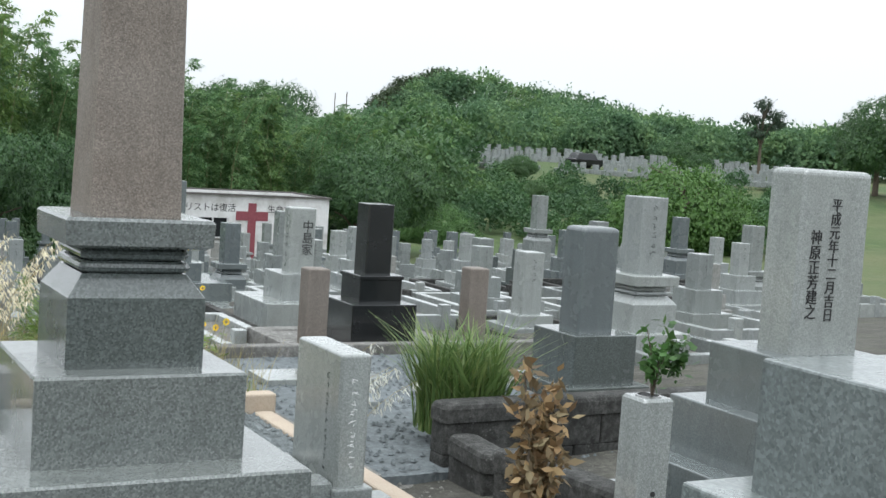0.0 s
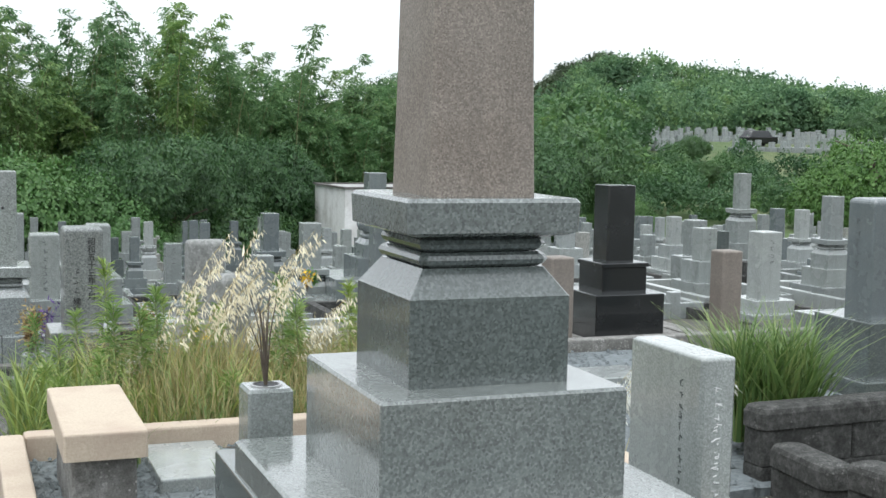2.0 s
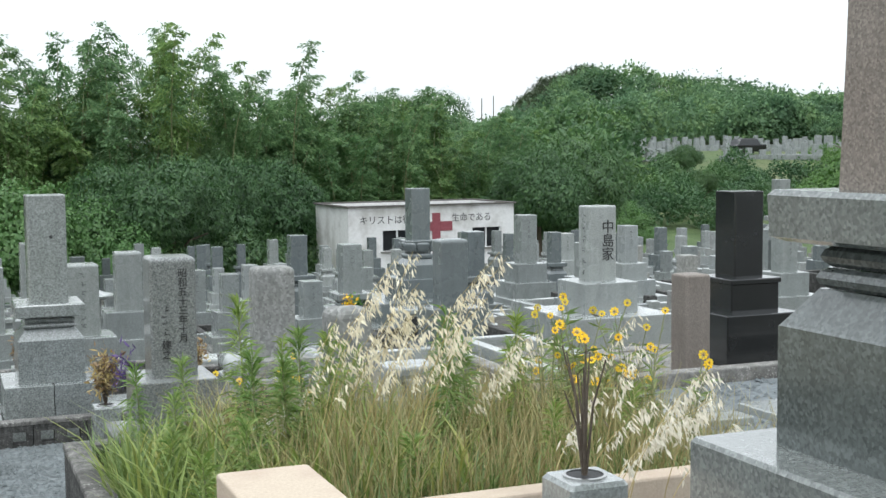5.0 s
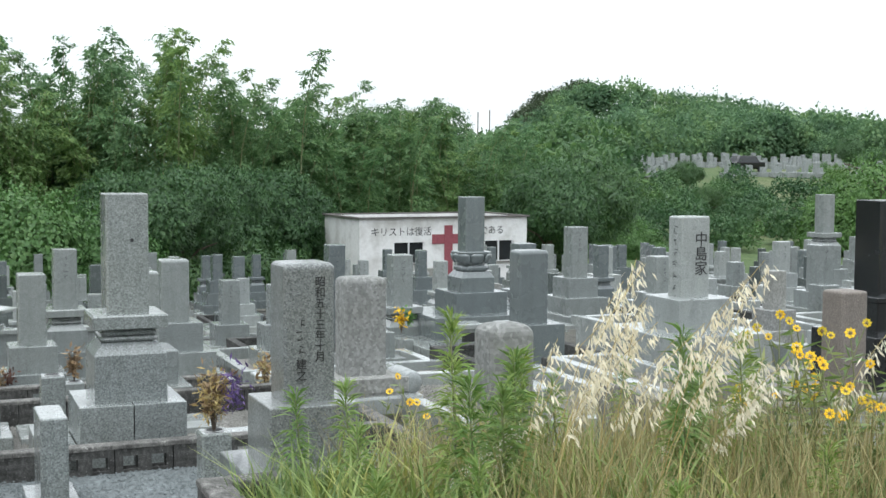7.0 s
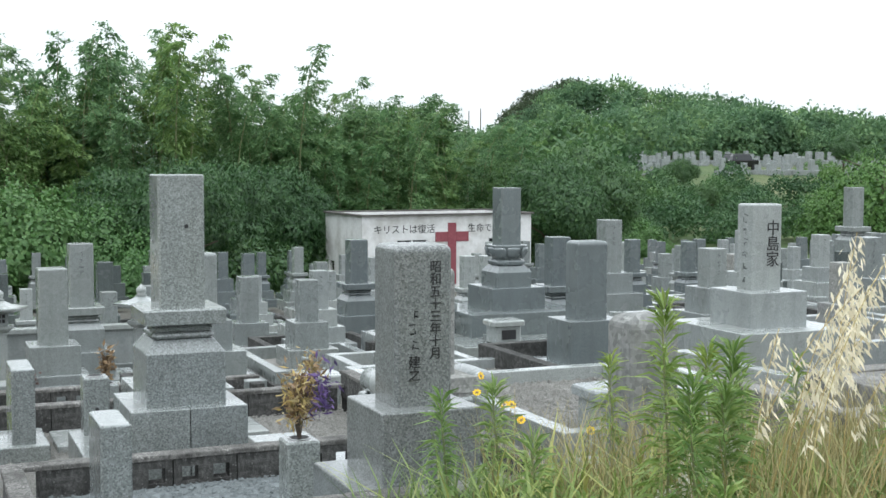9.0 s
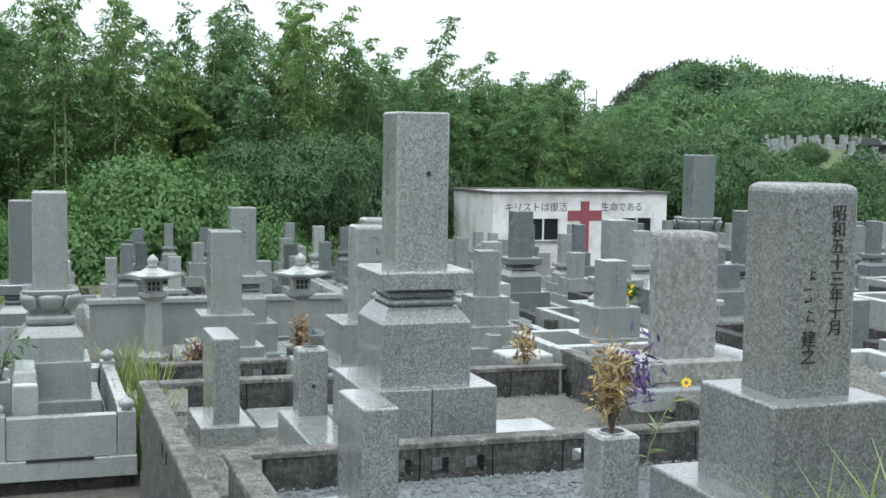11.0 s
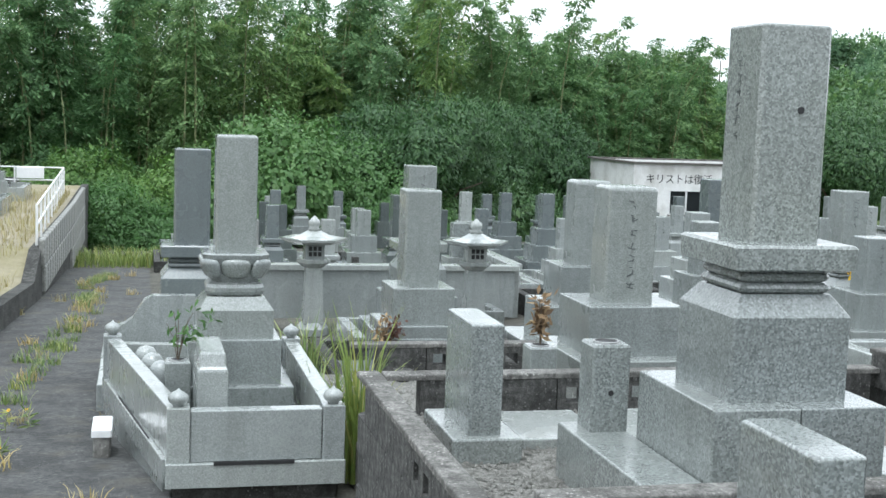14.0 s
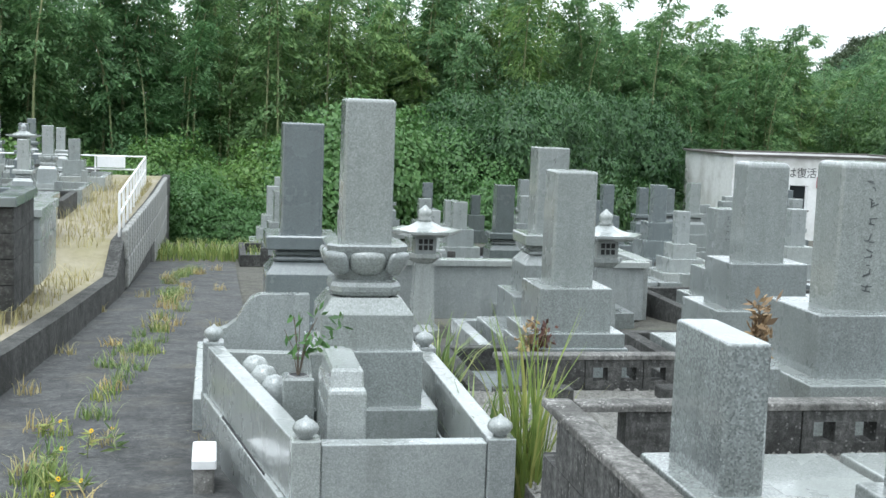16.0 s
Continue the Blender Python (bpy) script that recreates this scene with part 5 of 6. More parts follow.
def planter_wall(x0, y0, x1, y1, ztop):
    """Two courses of large black blocks under a rounded coping."""
    n = math.hypot(x1 - x0, y1 - y0)
    w = thing("planter_wall", x0, y0, ztop - 0.52, "low black weathered block wall with rounded coping", "wall", "planter walls", math.degrees(math.atan2(y1 - y0, x1 - x0)))
    for j in range(2):
        k = 0.0
        while k < n - 0.05:
            l = min(0.62 if j or k else 0.4, n - k)
            part("block", moved(slab(l - 0.008, 0.17, 0.196, 0.01), k + l / 2, 0, j * 0.2), CONC, w)
            k += l
    part("coping", moved(slab(n + 0.03, 0.2, 0.12, 0.035), n / 2, 0, 0.4), CONC, w)


planter_wall(4.26, 3.58, 7.2, 3.7, 0.6)
planter_wall(4.34, 3.4, 4.3, 2.9, 0.44)
planter_wall(4.16, 2.6, 4.4, 0.9, 0.56)
kerb("kerb", 3.4, 2.7, 3.4, 8.0, 0.42, 0.5, 0.12, CONC2, "pale concrete kerb of a grave plot")
kerb("kerb", 3.46, 7.4, 8.5, 7.4, 0.3, 0.5, 0.14, CONC2, "pale concrete kerb of a grave plot")
bed(3.46, 3.4, 6.2, 7.3, 0.2, STONES, "grey gravel in a grave plot", stones=1200, size=0.025)
for x, y in ((4.3, 6.3), (4.9, 6.25), (4.4, 5.4)):
    ob = tagged(mesh_object("stepping_slab", *slab(0.45, 0.45, 0.05, 0.008), PALE), "pale square stone slab lying in gravel", "slab", "stepping slabs")
    ob.matrix_basis = pose(x, y, 0.2)
for x, y in ((0.2, 11.5), (0.72, 11.5), (1.3, 11.45), (1.55, 10.75), (1.9, 10.2)):
    ob = tagged(mesh_object("stepping_slab", *slab(0.46, 0.58, 0.05, 0.008), PALE), "pale square stone slab lying in gravel", "slab", "stepping slabs")
    ob.matrix_basis = pose(x, y, -0.42)

# ---------- the terrace on the far side of the lane ----------
def edge(y):
    """Height of the terrace's edge: a low kerb at first, then a wall as the lane drops."""
    return terrain(kerb_x(y), y) + 0.3 if y < 24.5 else -1.1


def terrace():
    vs, fs = [], []
    ys = list(np.arange(0, 40.1, 1.0))
    cols = [0.0, 0.35, 1.5, 4, 8, 14, 20]
    for y in ys:
        for c in cols:
            vs.append((kerb_x(y) - 0.12 - c, y, edge(y) + (0.07 * min(c, 6) if y < 24.5 else 0) + 0.03 * noise.noise((c, y * 0.7, 5))))
    n = len(cols)
    fs = [(i * n + k, (i + 1) * n + k, (i + 1) * n + k + 1, i * n + k + 1) for i in range(len(ys) - 1) for k in range(n - 1)]
    tagged(mesh_object("terrace_ground", vs, fs, DIRT, None, "dry sandy earth of an upper terrace with straw-like grass", True), kind="structure", category="ground")
    w = []
    for y in ys:
        x = kerb_x(y)
        top = edge(y) + 0.04
        low = terrain(x, y) - 0.3
        w += [(x, y, low), (x, y, top), (x - 0.18, y, top), (x - 0.18, y, low)]
    f = [(i * 4 + k, (i + 1) * 4 + k, (i + 1) * 4 + k + 1, i * 4 + k + 1) for i in range(len(ys) - 1) for k in range(3)]
    f += [(0, 1, 2, 3), tuple(len(w) - 1 - i for i in range(4))]
    ob = tagged(mesh_object("retaining_wall", w, f, CONC, None, "dark weathered stone retaining wall with kerb along the lane"), kind="structure", category="wall")
    return ob


DIRT = rough_stuff("dry_sandy_earth", (0.2, 0.175, 0.12), (0.35, 0.315, 0.245), 5, 1.0, 0.6, (0.2, 0.18, 0.08), 0.5, 0.04)
wall = terrace()
# square stones of the wall, laid in courses
stone = bpy.data.meshes.new("stone")
sv, sf = slab(0.42, 0.4, 0.08, 0.03)
stone.from_pydata(sv, [], sf)
stone.materials.append(OLD)
for i in range(26):
    for j in range(4):
        y = 25.2 + i * 0.45 + 0.22 * (j % 2)
        z = -1.12 - j * 0.43
        if z - 0.2 > terrain(-3.2, y) and y < 37.5:
            s = new("stone", stone)
            s.parent = wall
            s.matrix_basis = pose(kerb_x(y) - 0.03, y, z, 0, 90, 0)
g = thing("white_railing", -3.5, 25.5, -1.06, "white painted tubular steel railing on a retaining wall", "railing")
rail_pts = [(0.1 - 0.025 * k, k * 1.2, 0.0) for k in range(10)]
for x, y, z in rail_pts:
    part("post", moved(lathe([(0.02, 0), (0.02, 0.62)], 8), x, y, 0), WPAINT, g)
for h in (0.32, 0.62):
    part("bar", tube([(x, y, h) for x, y, z in rail_pts], 0.018, 0.018, 8), WPAINT, g)
ex, ey = rail_pts[-1][:2]
for h in (0.32, 0.62):
    part("bar", tube([(ex, ey, h), (ex - 3.4, ey, h)], 0.018, 0.018, 8), WPAINT, g)
for k in range(1, 4):
    part("post", moved(lathe([(0.02, 0), (0.02, 0.62)], 8), ex - 1.1 * k, ey, 0), WPAINT, g)
part("sign_board", moved(slab(0.62, 0.03, 0.26, 0.005), ex - 0.75, ey - 0.04, 0.36), WPAINT, g, "blank white board")
for px, py, k in ((-6.2, 31.0, 0), (-7.6, 32.5, 1), (-6.0, 34.5, 2), (-8.2, 35.5, 4), (-7.0, 37.0, 0), (-9.2, 33.4, 8), (-5.6, 37.4, 7), (-10.2, 36.6, 0), (-6.8, 28.4, 3), (-8.8, 30.2, 9), (-11, 31, 1), (-6.5, 39.2, 2), (-8.6, 39.0, 4), (-5.3, 29.6, 7), (-5.2, 32.0, 5), (-7.9, 27.5, 1), (-9.6, 28.6, 0), (-6.3, 26.4, 6), (-5.1, 35.6, 3), (-7.7, 34.0, 8), (-9.4, 31.6, 5), (-10.4, 34.4, 2)):
    foot = -1.05
    src = [q[1] for q in PROTO if q[0] == k]
    if src:
        copy_thing(src[0], pose(px, py, foot))
        add_plot(px, py, foot + 0.25, k)
for x, y in ((-5.8, 33.0), (-7.2, 30.0), (-8.6, 34.5)):
    lantern(x, y, 0.4, 1.3, "pale granite lantern with hexagonal roof")
def walled_plot(x, y, w, d, ztop, courses, mat, cap_mat, label):
    """A raised plot of squared blocks under a coping, open in the middle."""
    h = 0.24 * courses
    g = thing("walled_plot", x, y, ztop - h - 0.09, label, "plot wall", "walled plots of the terrace")
    for j in range(courses):
        for sx in (-1, 1):
            k = 0
            while k * 0.5 < d - 0.1:
                l = min(0.5, d - k * 0.5)
                part("block", moved(slab(0.16, l - 0.01, 0.232, 0.012), sx * (w / 2 - 0.08), -d / 2 + k * 0.5 + l / 2, j * 0.24), mat, g)
                k += 1
        for sy in (-1, 1):
            part("block", moved(slab(w - 0.34, 0.16, 0.232, 0.012), 0, sy * (d / 2 - 0.08), j * 0.24), mat, g)
    for sx in (-1, 1):
        part("coping", moved(slab(0.22, d + 0.06, 0.09, 0.012), sx * (w / 2 - 0.08), 0, h), cap_mat, g)
    for sy in (-1, 1):
        part("coping", moved(slab(w - 0.39, 0.22, 0.09, 0.012), 0, sy * (d / 2 - 0.08), h), cap_mat, g)
    part("fill", slab(w - 0.34, d - 0.34, h * 0.85, 0.01), PEBBLE, g)


walled_plot(-4.75, 19.6, 1.8, 1.3, 0.02, 4, CONC, BLUE, "tall dark block enclosure of a grave with grey coping")
walled_plot(-4.32, 21.5, 0.9, 1.4, -0.25, 3, PALE, PALE, "pale granite walled plot of a grave")
walled_plot(-5.0, 25.5, 1.3, 1.7, -0.5, 2, GREY, PALE, "grey granite walled plot on the terrace")

# ---------- distant terraces ----------
rf = random.Random(33)
shapes = []
for r, z0 in ((152.5, 0), (155, 0), (158, 0), (161, 0), (121, 0), (124, 0), (127, 0)):
    az = 26.5
    while az < 46:
        x, y = r * math.sin(radians(az)), r * math.cos(radians(az))
        h = rf.uniform(0.9, 1.7)
        if (r > 150 and abs(az - 36.4) > (0.9 if r < 156 else 0)) or (az > 30 and rf.random() < 0.55):
            shapes.append(moved(slab(0.5, 0.45, h, 0.03), x, y, terrain(x, y) - 0.1))
            shapes.append(moved(slab(1.1, 1.0, 0.5, 0.03), x, y, terrain(x, y) - 0.1))
        az += rf.uniform(0.35, 0.75)
v, f = join(*shapes)
tagged(mesh_object("distant_gravestones", v, f, PALE, None, "pale gravestones in rows on a distant terrace"), category="gravestones", kind="stuff")

# black van parked on the far terrace
g = thing("parked_van", 84.2, 116.5, terrain(84.2, 116.5), "black van parked on a distant terrace road", "car", rz=6)
part("body", loft([(0.35, 2.2, 0.8), (0.5, 2.3, 0.86), (1.05, 2.3, 0.88), (1.15, 2.2, 0.86)], 0.2), CARB, g)
part("cabin", moved(loft([(1.15, 1.75, 0.82), (1.6, 1.5, 0.72), (1.78, 1.35, 0.66)], 0.2), -0.25), GLASS, g)
part("roof_panel", moved(loft([(1.77, 1.4, 0.68), (1.83, 1.3, 0.6)], 0.2), -0.25), CARB, g)
for sx in (-1.4, 1.4):
    for sy in (-0.82, 0.82):
        wh = part("wheel", moved(lathe([(0.1, -0.1), (0.33, -0.1), (0.33, 0.1), (0.1, 0.1)], 16), sx, sy, 0.33, 0, 90), TYRE, g)
for sx in (2.28,):
    for sy in (-0.6, 0.6):
        part("headlight", moved(slab(0.06, 0.3, 0.16, 0.02), sx, sy, 0.85), WPAINT, g)

# utility poles beyond the dip
for x in (75.7, 77.6):
    ob = tagged(mesh_object("utility_pole", *tube([(0, 0, 0), (0, 0, 11.4)], 0.11, 0.08, 8), BARK), "thin dark utility pole above the far trees", "utility pole", "utility poles")
    ob.matrix_basis = pose(x, 170, terrain(x, 170) - 1)

# ---------- weeds and flowers ----------
def blades(n, seed, place, hmin, hmax, width, bend):
    """Curved tapering blades of grass: arrays of verts and faces."""
    r2 = np.random.default_rng(seed)
    v, f = [], []
    for i in range(n):
        x, y, z = place(r2)
        h = r2.uniform(hmin, hmax)
        a = r2.uniform(0, 2 * math.pi)
        b = bend * r2.uniform(0.2, 1.3) * h
        w = width * r2.uniform(0.6, 1.3)
        sx, sy = -math.sin(a + r2.uniform(-0.5, 0.5)), math.cos(a)
        k = len(v)
        for s, q in enumerate((0.0, 0.35, 0.7, 1.0)):
            ww = w * (1 - q) ** 0.6 / 2 + 0.0004
            cx, cy = x + math.cos(a) * b * q ** 2, y + math.sin(a) * b * q ** 2
            cz = z + h * q * (1 - 0.35 * bend * q ** 2)
            v += [(cx - sx * ww, cy - sy * ww, cz), (cx + sx * ww, cy + sy * ww, cz)]
        f += [(k, k + 1, k + 3, k + 2), (k + 2, k + 3, k + 5, k + 4), (k + 4, k + 5, k + 7, k + 6)]
    return v, f


def in_box(x0, x1, y0, y1, lift=0.0):
    def at(r2):
        x, y = r2.uniform(x0, x1), r2.uniform(y0, y1)
        return x, y, terrain(x, y) + lift
    return at


BEDZ = 0.3
bed(0.5, 4.02, 3.33, 6.36, BEDZ, EARTH, "brown earth of an untended raised plot", "earth_bed")
for x0, y0, x1, y1 in ((0.46, 4.02, 0.46, 6.48), (0.53, 6.42, 2.4, 6.42)):
    kerb("plot_kerb", x0, y0, x1, y1, 0.37, 0.75, 0.12, CONC, "dark weathered concrete kerb of a raised plot")
    kerb("kerb_coping", x0, y0, x1, y1, 0.4, 0.03, 0.135, COPE, "worn pale coping of a raised plot")


def in_bed(x0, x1, y0, y1):
    def at(r2):
        x, y = r2.uniform(x0, x1), r2.uniform(y0, y1)
        # clumps, and shorter growth away from the path
        dip = 0.16 * max(0.0, noise.noise((x * 1.7, y * 1.7, 3.0)) + 0.25) + 0.09 * max(0.0, y - 5.2)
        return x, y, BEDZ - 0.01 - dip
    return at


def in_patch(cx, cy, r, z):
    def at(r2):
        a, q = r2.uniform(0, 2 * math.pi), r * math.sqrt(r2.random())
        return cx + q * math.cos(a), cy + q * math.sin(a), z
    return at


def weed(name, v, f, mat, label):
    me = quick(name, v, f, mat)
    return tagged(new(name, me), label, "weeds", kind="stuff")


weed("weeds", *blades(9000, 1, in_bed(0.52, 3.3, 4.05, 6.33), 0.18, 0.52, 0.013, 0.45), BLADE, "tangle of green grass in an untended plot")
weed("broad_grass", *blades(1300, 3, in_bed(0.52, 1.9, 4.2, 5.8), 0.3, 0.7, 0.019, 0.55), BLADE, "long broad blades of green grass in an untended plot")
weed("dry_weeds", *blades(7000, 2, in_bed(0.95, 3.3, 4.05, 6.3), 0.25, 0.75, 0.0055, 0.35), STRAW, "straw-coloured dry grass in an untended plot")


def plumes(n, seed, cx, cy, r, hmin, hmax, z0=BEDZ):
    """Nodding grass heads: thin stalks with many hanging pale spikelets."""
    r2 = np.random.default_rng(seed)
    stalks, pts, al = [], [], []
    for i in range(n):
        a, q = r2.uniform(0, 2 * math.pi), r * math.sqrt(r2.random())
        x, y = cx + q * math.cos(a), cy + q * math.sin(a)
        h = r2.uniform(hmin, hmax)
        ln = r2.uniform(-0.6, 0.9)
        dx, dy = (math.cos(ln) * 0.42, math.sin(ln) * 0.3)
        line = [(x + dx * u ** 2.2, y + dy * u ** 2.2, z0 + h * u * (1 - 0.08 * u ** 3)) for u in np.linspace(0, 1, 7)]
        stalks.append(tube(line, 0.0025, 0.0012, 3))
        for k in range(70):
            u = r2.uniform(0.62, 1.0)
            p = np.array([np.interp(u, np.linspace(0, 1, 7), [s[j] for s in line]) for j in range(3)])
            o = r2.normal(size=3) * 0.018
            o[2] = -abs(o[2])
            pts.append(p + o)
            al.append((r2.normal() * 0.4 + 0.3, r2.normal() * 0.4, -0.7))
    v, f = leaves(pts, al, 0.04, 0.011, seed, 0.1)
    me = quick("plume_grass", v, f, PLUME, join(*stalks), STRAW)
    tagged(new("plume_grass", me), "tall grass with pale nodding seed heads", "grass", kind="stuff")


plumes(19, 5, 1.5, 4.85, 0.3, 0.85, 1.3)
plumes(3, 6, 1.05, 5.1, 0.2, 0.5, 0.8)
plumes(6, 7, 2.3, 5.2, 0.5, 0.6, 0.95)
plumes(9, 8, 3.4, 3.4, 0.25, 0.45, 0.75, 0.3)
plumes(10, 9, 2.1, 3.6, 0.3, 0.4, 0.7, 0.5)


def yellow_flower(x, y, z, h, seed, label="yellow daisy-like flower on a leafy stem", grow=0.8):
    r2 = np.random.default_rng(seed)
    g = thing("yellow_flower", x, y, z, label, "flower", "yellow flowers")
    lx, ly = r2.normal(size=2) * 0.1
    line = [(lx * u ** 2, ly * u ** 2, h * u) for u in (0, 0.35, 0.7, 1.0)]
    part("stem", tube(line, 0.004, 0.0025, 4), CULM, g)
    pts = [(lx * u ** 2, ly * u ** 2, h * u) for u in r2.uniform(0.15, 0.9, 26)]
    v, f = leaves(pts, np.c_[r2.normal(size=(26, 2)), r2.uniform(-0.2, 0.8, 26)], 0.09, 0.014, seed)
    part("foliage", ([tuple(q) for q in v], [tuple(int(i) for i in q) for q in f]), BLADE, g)
    nrm = Vector((-0.35 + r2.normal() * 0.3, -0.8, 0.35 + r2.normal() * 0.3)).normalized()
    u = nrm.orthogonal().normalized()
    w = nrm.cross(u)
    c = Vector((lx, ly, h))
    pv, pf = [], []
    for k in range(8):
        a = 2 * math.pi * k / 8
        d = u * math.cos(a) + w * math.sin(a)
        t = u * math.cos(a + 1.57) + w * math.sin(a + 1.57)
        n0 = len(pv)
        pv += [tuple(c + d * 0.008 * grow), tuple(c + d * 0.026 * grow + t * 0.011 * grow), tuple(c + d * 0.037 * grow + nrm * 0.004), tuple(c + d * 0.026 * grow - t * 0.011 * grow)]
        pf.append((n0, n0 + 1, n0 + 2, n0 + 3))
    part("blossom", (pv, pf), YELLOW, g)
    part("eye", moved(lathe([(0.004 * grow, -0.006 * grow), (0.011 * grow, 0.0), (0.004 * grow, 0.009 * grow)], 8), *c), DRYB, g)
    return g


rz2 = np.random.default_rng(4)
for i in range(46):
    x, y = 2.92 + rz2.normal() * 0.17, 5.2 + rz2.normal() * 0.25
    yellow_flower(x, y, BEDZ, rz2.uniform(0.4, 0.85), 100 + i, grow=rz2.uniform(0.5, 0.75))
for i in range(8):
    x, y = 2.2 + rz2.normal() * 0.22, 8.7 + rz2.normal() * 0.25
    yellow_flower(x, y, -0.28, rz2.uniform(0.4, 0.6), 200 + i)


GOLDR = leafy("tall_weed_leaf", (0.13, 0.22, 0.05), (0.2, 0.3, 0.075), (0.3, 0.38, 0.12), 0.5, 0.35)


def leafy_weed(x, y, z, h, seed, mat=None, n=150, length=0.1, width=0.014):
    """A single upright weed with narrow leaves all up its stem."""
    r2 = np.random.default_rng(seed)
    g = thing("tall_weed", x, y, z, "upright green weed with narrow leaves", "weed", "tall weeds")
    part("stem", tube([(0, 0, 0), (0.02, 0, h * 0.5), (0.0, 0.02, h)], 0.006, 0.003, 5), CULM, g)
    u = r2.uniform(0.05, 1, n) ** 0.8
    a = r2.uniform(0, 2 * math.pi, n)
    v, f = leaves(np.c_[np.zeros(n), np.zeros(n), u * h], np.c_[np.cos(a), np.sin(a), np.interp(u, [0, 0.75, 1], [-0.2, 0.35, 1.6]) + r2.normal(size=n) * 0.25], length, width, seed, 0.35)
    part("foliage", ([tuple(q) for q in v], [tuple(int(i) for i in q) for q in f]), mat or BLADE, g)
    return g


for i, (x, y, h) in enumerate(((0.95, 4.6, 0.85), (1.3, 5.3, 0.95), (1.75, 5.6, 1.0), (2.1, 5.2, 0.9), (0.8, 5.4, 0.8), (2.4, 6.1, 0.9), (1.5, 6.1, 1.0), (0.72, 4.35, 0.75), (2.75, 4.6, 0.85), (1.9, 6.3, 0.85), (0.7, 4.9, 0.7), (0.7, 5.9, 0.9), (0.95, 6.0, 0.9), (1.1, 4.35, 0.6), (2.3, 4.5, 0.8), (3.1, 6.0, 0.85), (2.7, 5.8, 0.9), (1.6, 4.4, 0.7))):
    leafy_weed(x, y, BEDZ, h * 0.62, 400 + i, GOLDR, 260, 0.095, 0.0085)
for i, (x, y, h) in enumerate(((1.02, 5.0, 1.42), (1.3, 5.05, 1.2), (1.2, 4.95, 1.05), (2.0, 5.0, 1.28), (2.12, 5.1, 1.05), (1.05, 4.9, 1.1), (2.5, 5.3, 1.15), (1.6, 5.6, 1.05))):
    leafy_weed(x, y, BEDZ, h * 0.68, 450 + i, GOLDR, 430, 0.105, 0.0085)
# tufts of long grass
for x, y, z, n, h, r, s in ((4.68, 4.05, 0.3, 900, 0.85, 0.3, 11), (-0.58, 12.85, -1.05, 95, 1.12, 0.1, 13), (-0.62, 13.5, -1.05, 60, 0.7, 0.12, 12), (-0.6, 15.2, -1.1, 80, 0.8, 0.15, 14), (0.95, 3.65, 0.5, 25, 0.3, 0.08, 15), (1.35, 3.25, 0.5, 18, 0.22, 0.06, 16)):
    weed("grass_tuft", *blades(n, s, in_patch(x, y, r, z), h * 0.5, h * 1.1, 0.02 if s < 15 else 0.006, 0.3 if s == 13 else 0.55), BLADE, "tuft of long bright green grass")
for i in range(130):
    x, y = rz2.uniform(-3.6, -1.8), rz2.uniform(9, 29)
    x = float(np.interp(y, [9, 16, 19, 22, 29], [-2.9, -2.95, -2.76, -2.62, -2.53])) + 0.09 * rz2.normal() if i % 6 else x
    tuft = blades(34, 700 + i, in_patch(x, y, 0.11, terrain(x, y) + 0.03), 0.04, 0.19, 0.009, 0.7)
    weed("lane_weeds", *tuft, BLADE if i % 3 else STRAW, "small weeds growing from cracks of the lane")
weed("terrace_grass", *blades(4500, 21, lambda r2: (lambda y: (kerb_x(y) - 0.3 - 2.6 * r2.random() ** 1.5, y, edge(y) - 0.02))(r2.uniform(12, 37)), 0.08, 0.35, 0.012, 0.6), STRAW, "dry yellow grass on the upper terrace")
weed("verge_grass", *blades(2500, 22, in_box(-4, 1.0, 31.6, 34.5), 0.15, 0.5, 0.02, 0.5), BLADE, "green grass at the end of the lane")


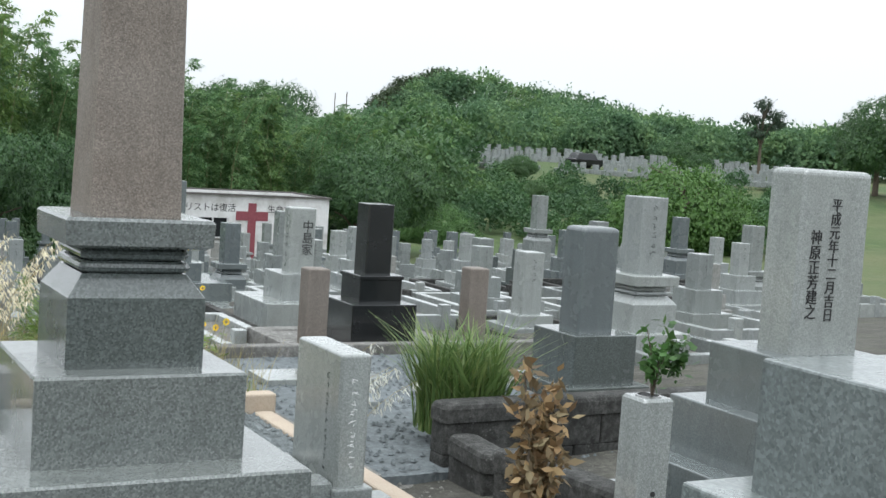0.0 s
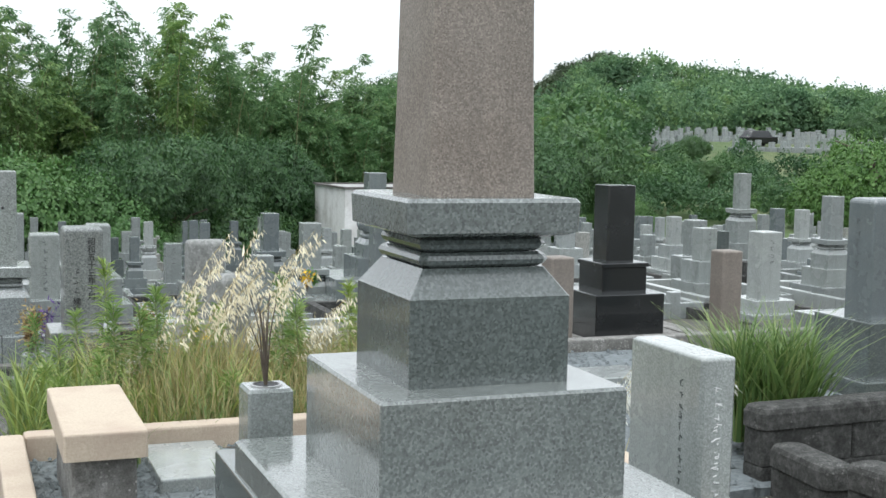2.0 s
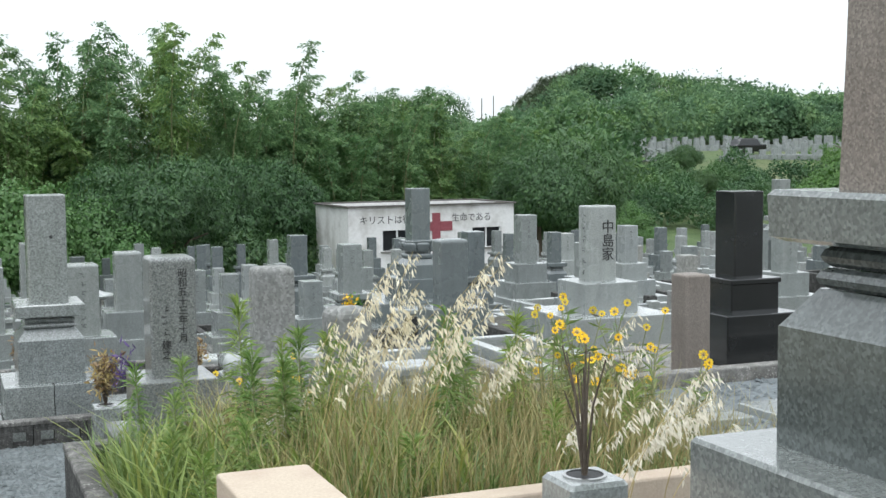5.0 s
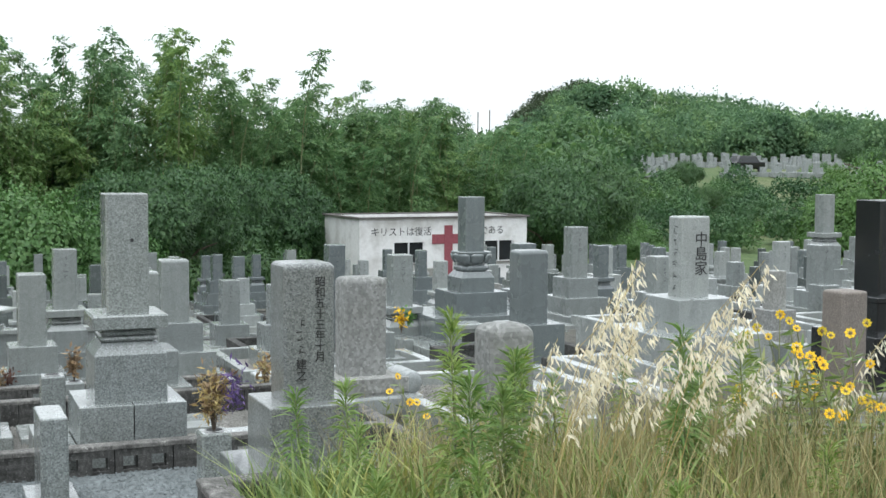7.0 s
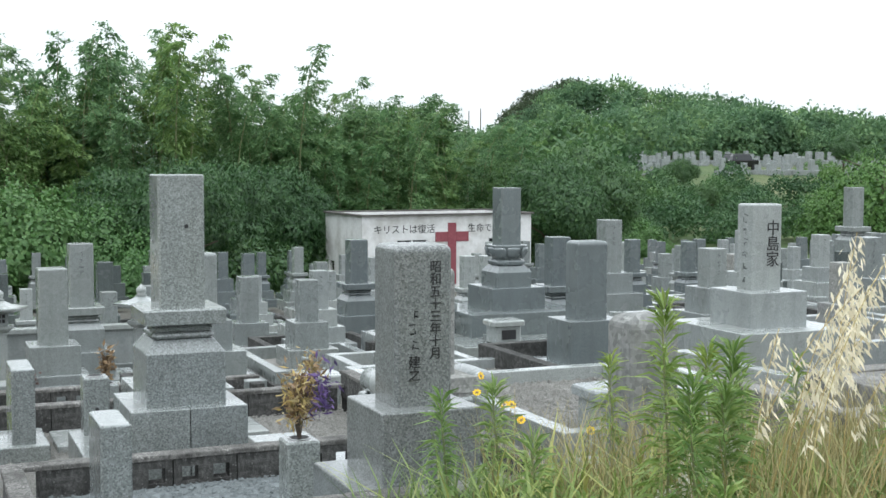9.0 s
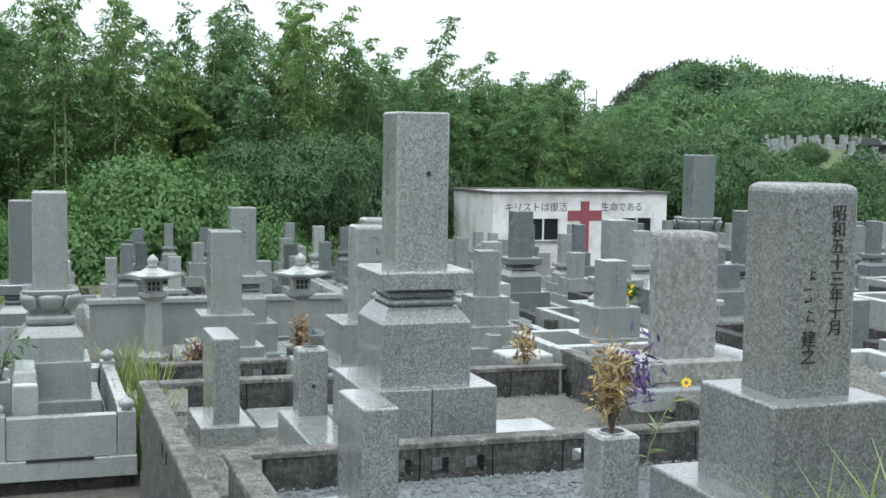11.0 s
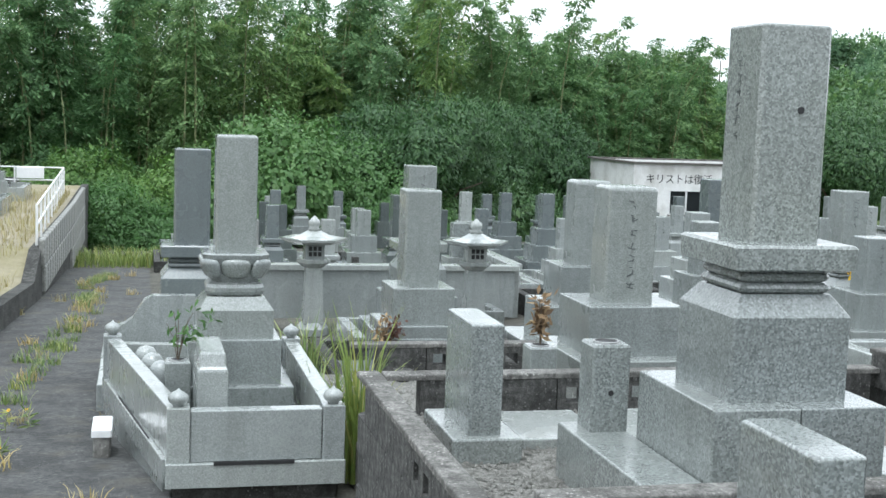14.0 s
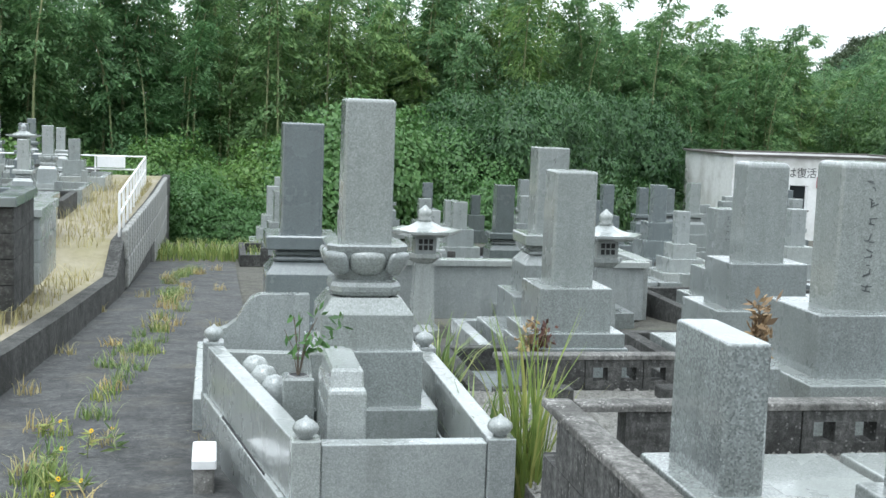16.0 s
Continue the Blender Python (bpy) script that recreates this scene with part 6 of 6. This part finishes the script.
def bouquet(x, y, z, h, seed, mats, n, label, length=0.07, width=0.025, spread=0.3):
    """Flowers or leaves standing in a holder."""
    r2 = np.random.default_rng(seed)
    g = thing("bouquet", x, y, z, label, "flowers", "grave flowers")
    st = []
    tips = []
    for i in range(9):
        a, q = r2.uniform(0, 6.28), r2.uniform(0.02, spread) * h
        tip = (math.cos(a) * q, math.sin(a) * q, h * r2.uniform(0.6, 1.0))
        tips.append(tip)
        part("stem", tube([(0, 0, -0.03), (tip[0] * 0.4, tip[1] * 0.4, tip[2] * 0.6), tip], 0.004, 0.002, 4), BARK, g)
    for j, m in enumerate(mats):
        k = n // len(mats)
        pick = r2.integers(0, 9, k)
        t = r2.uniform(0.35, 1.05, k)[:, None]
        pts = np.array(tips)[pick] * t + r2.normal(size=(k, 3)) * h * 0.23 * spread + (np.array([0.12 * h * 3, 0, 0.03]) if j and mats[j] not in (DRYB, STRAW) else 0)
        v, f = leaves(pts, r2.normal(size=(k, 3)), length, width, seed + j)
        part("blossom" if j else "foliage", ([tuple(q) for q in v], [tuple(int(i) for i in q) for q in f]), m, g)
    return g


bouquet(0.8, 7.95, 0.29, 0.34, 31, (DRYB, STRAW, STRAW, DRYB, PURPLE), 800, "dried bouquet of brown and purple flowers", 0.05, 0.012)
bouquet(1.95, -1.0, 1.22, 0.5, 32, (DRYB, DRYB), 1150, "withered brown leaves in a flower holder", 0.034, 0.016, 0.11)
bouquet(3.92, 1.08, 1.17, 0.3, 33, (KUDZU, BROAD), 330, "glossy green sprig in a flower holder", 0.045, 0.026, 0.24)
bouquet(-1.62, 13.5, -0.41, 0.34, 34, (KUDZU, BROAD), 60, "green sprig in a grave flower holder", 0.07, 0.022)
bouquet(5.4, 17.0, -0.5, 0.3, 35, (YELLOW, KUDZU), 200, "yellow flowers before a grave", 0.06, 0.04)
bouquet(0.05, 15.2, -0.75, 0.3, 36, (DRYB, REDPET), 180, "withered flowers before a grave", 0.06, 0.025)
flower_vase(0.55, 12.75, -0.82, 0.17, 0.62, "square grey granite flower holder with withered flowers")
bouquet(0.55, 12.75, -0.2, 0.3, 37, (DRYB, DRYB), 180, "withered brown flowers before a grave", 0.06, 0.025)
bouquet(2.3, 12.5, -0.4, 0.45, 38, (DRYB, STRAW), 180, "withered flowers before a grave", 0.06, 0.025)
bouquet(1.305, 2.4, 1.11, 0.34, 39, (BARK, BARK), 14, "thin black dry stems in a flower holder", 0.05, 0.004)
for i in range(9):
    y = 12.5 + i * 0.35 + rz2.uniform(-0.2, 0.2)
    x = -2.9 + 0.2 * rz2.normal()
    yellow_flower(x, y, terrain(x, y) + 0.03, rz2.uniform(0.08, 0.2), 500 + i, "small yellow wildflower in a crack of the lane", 0.4)
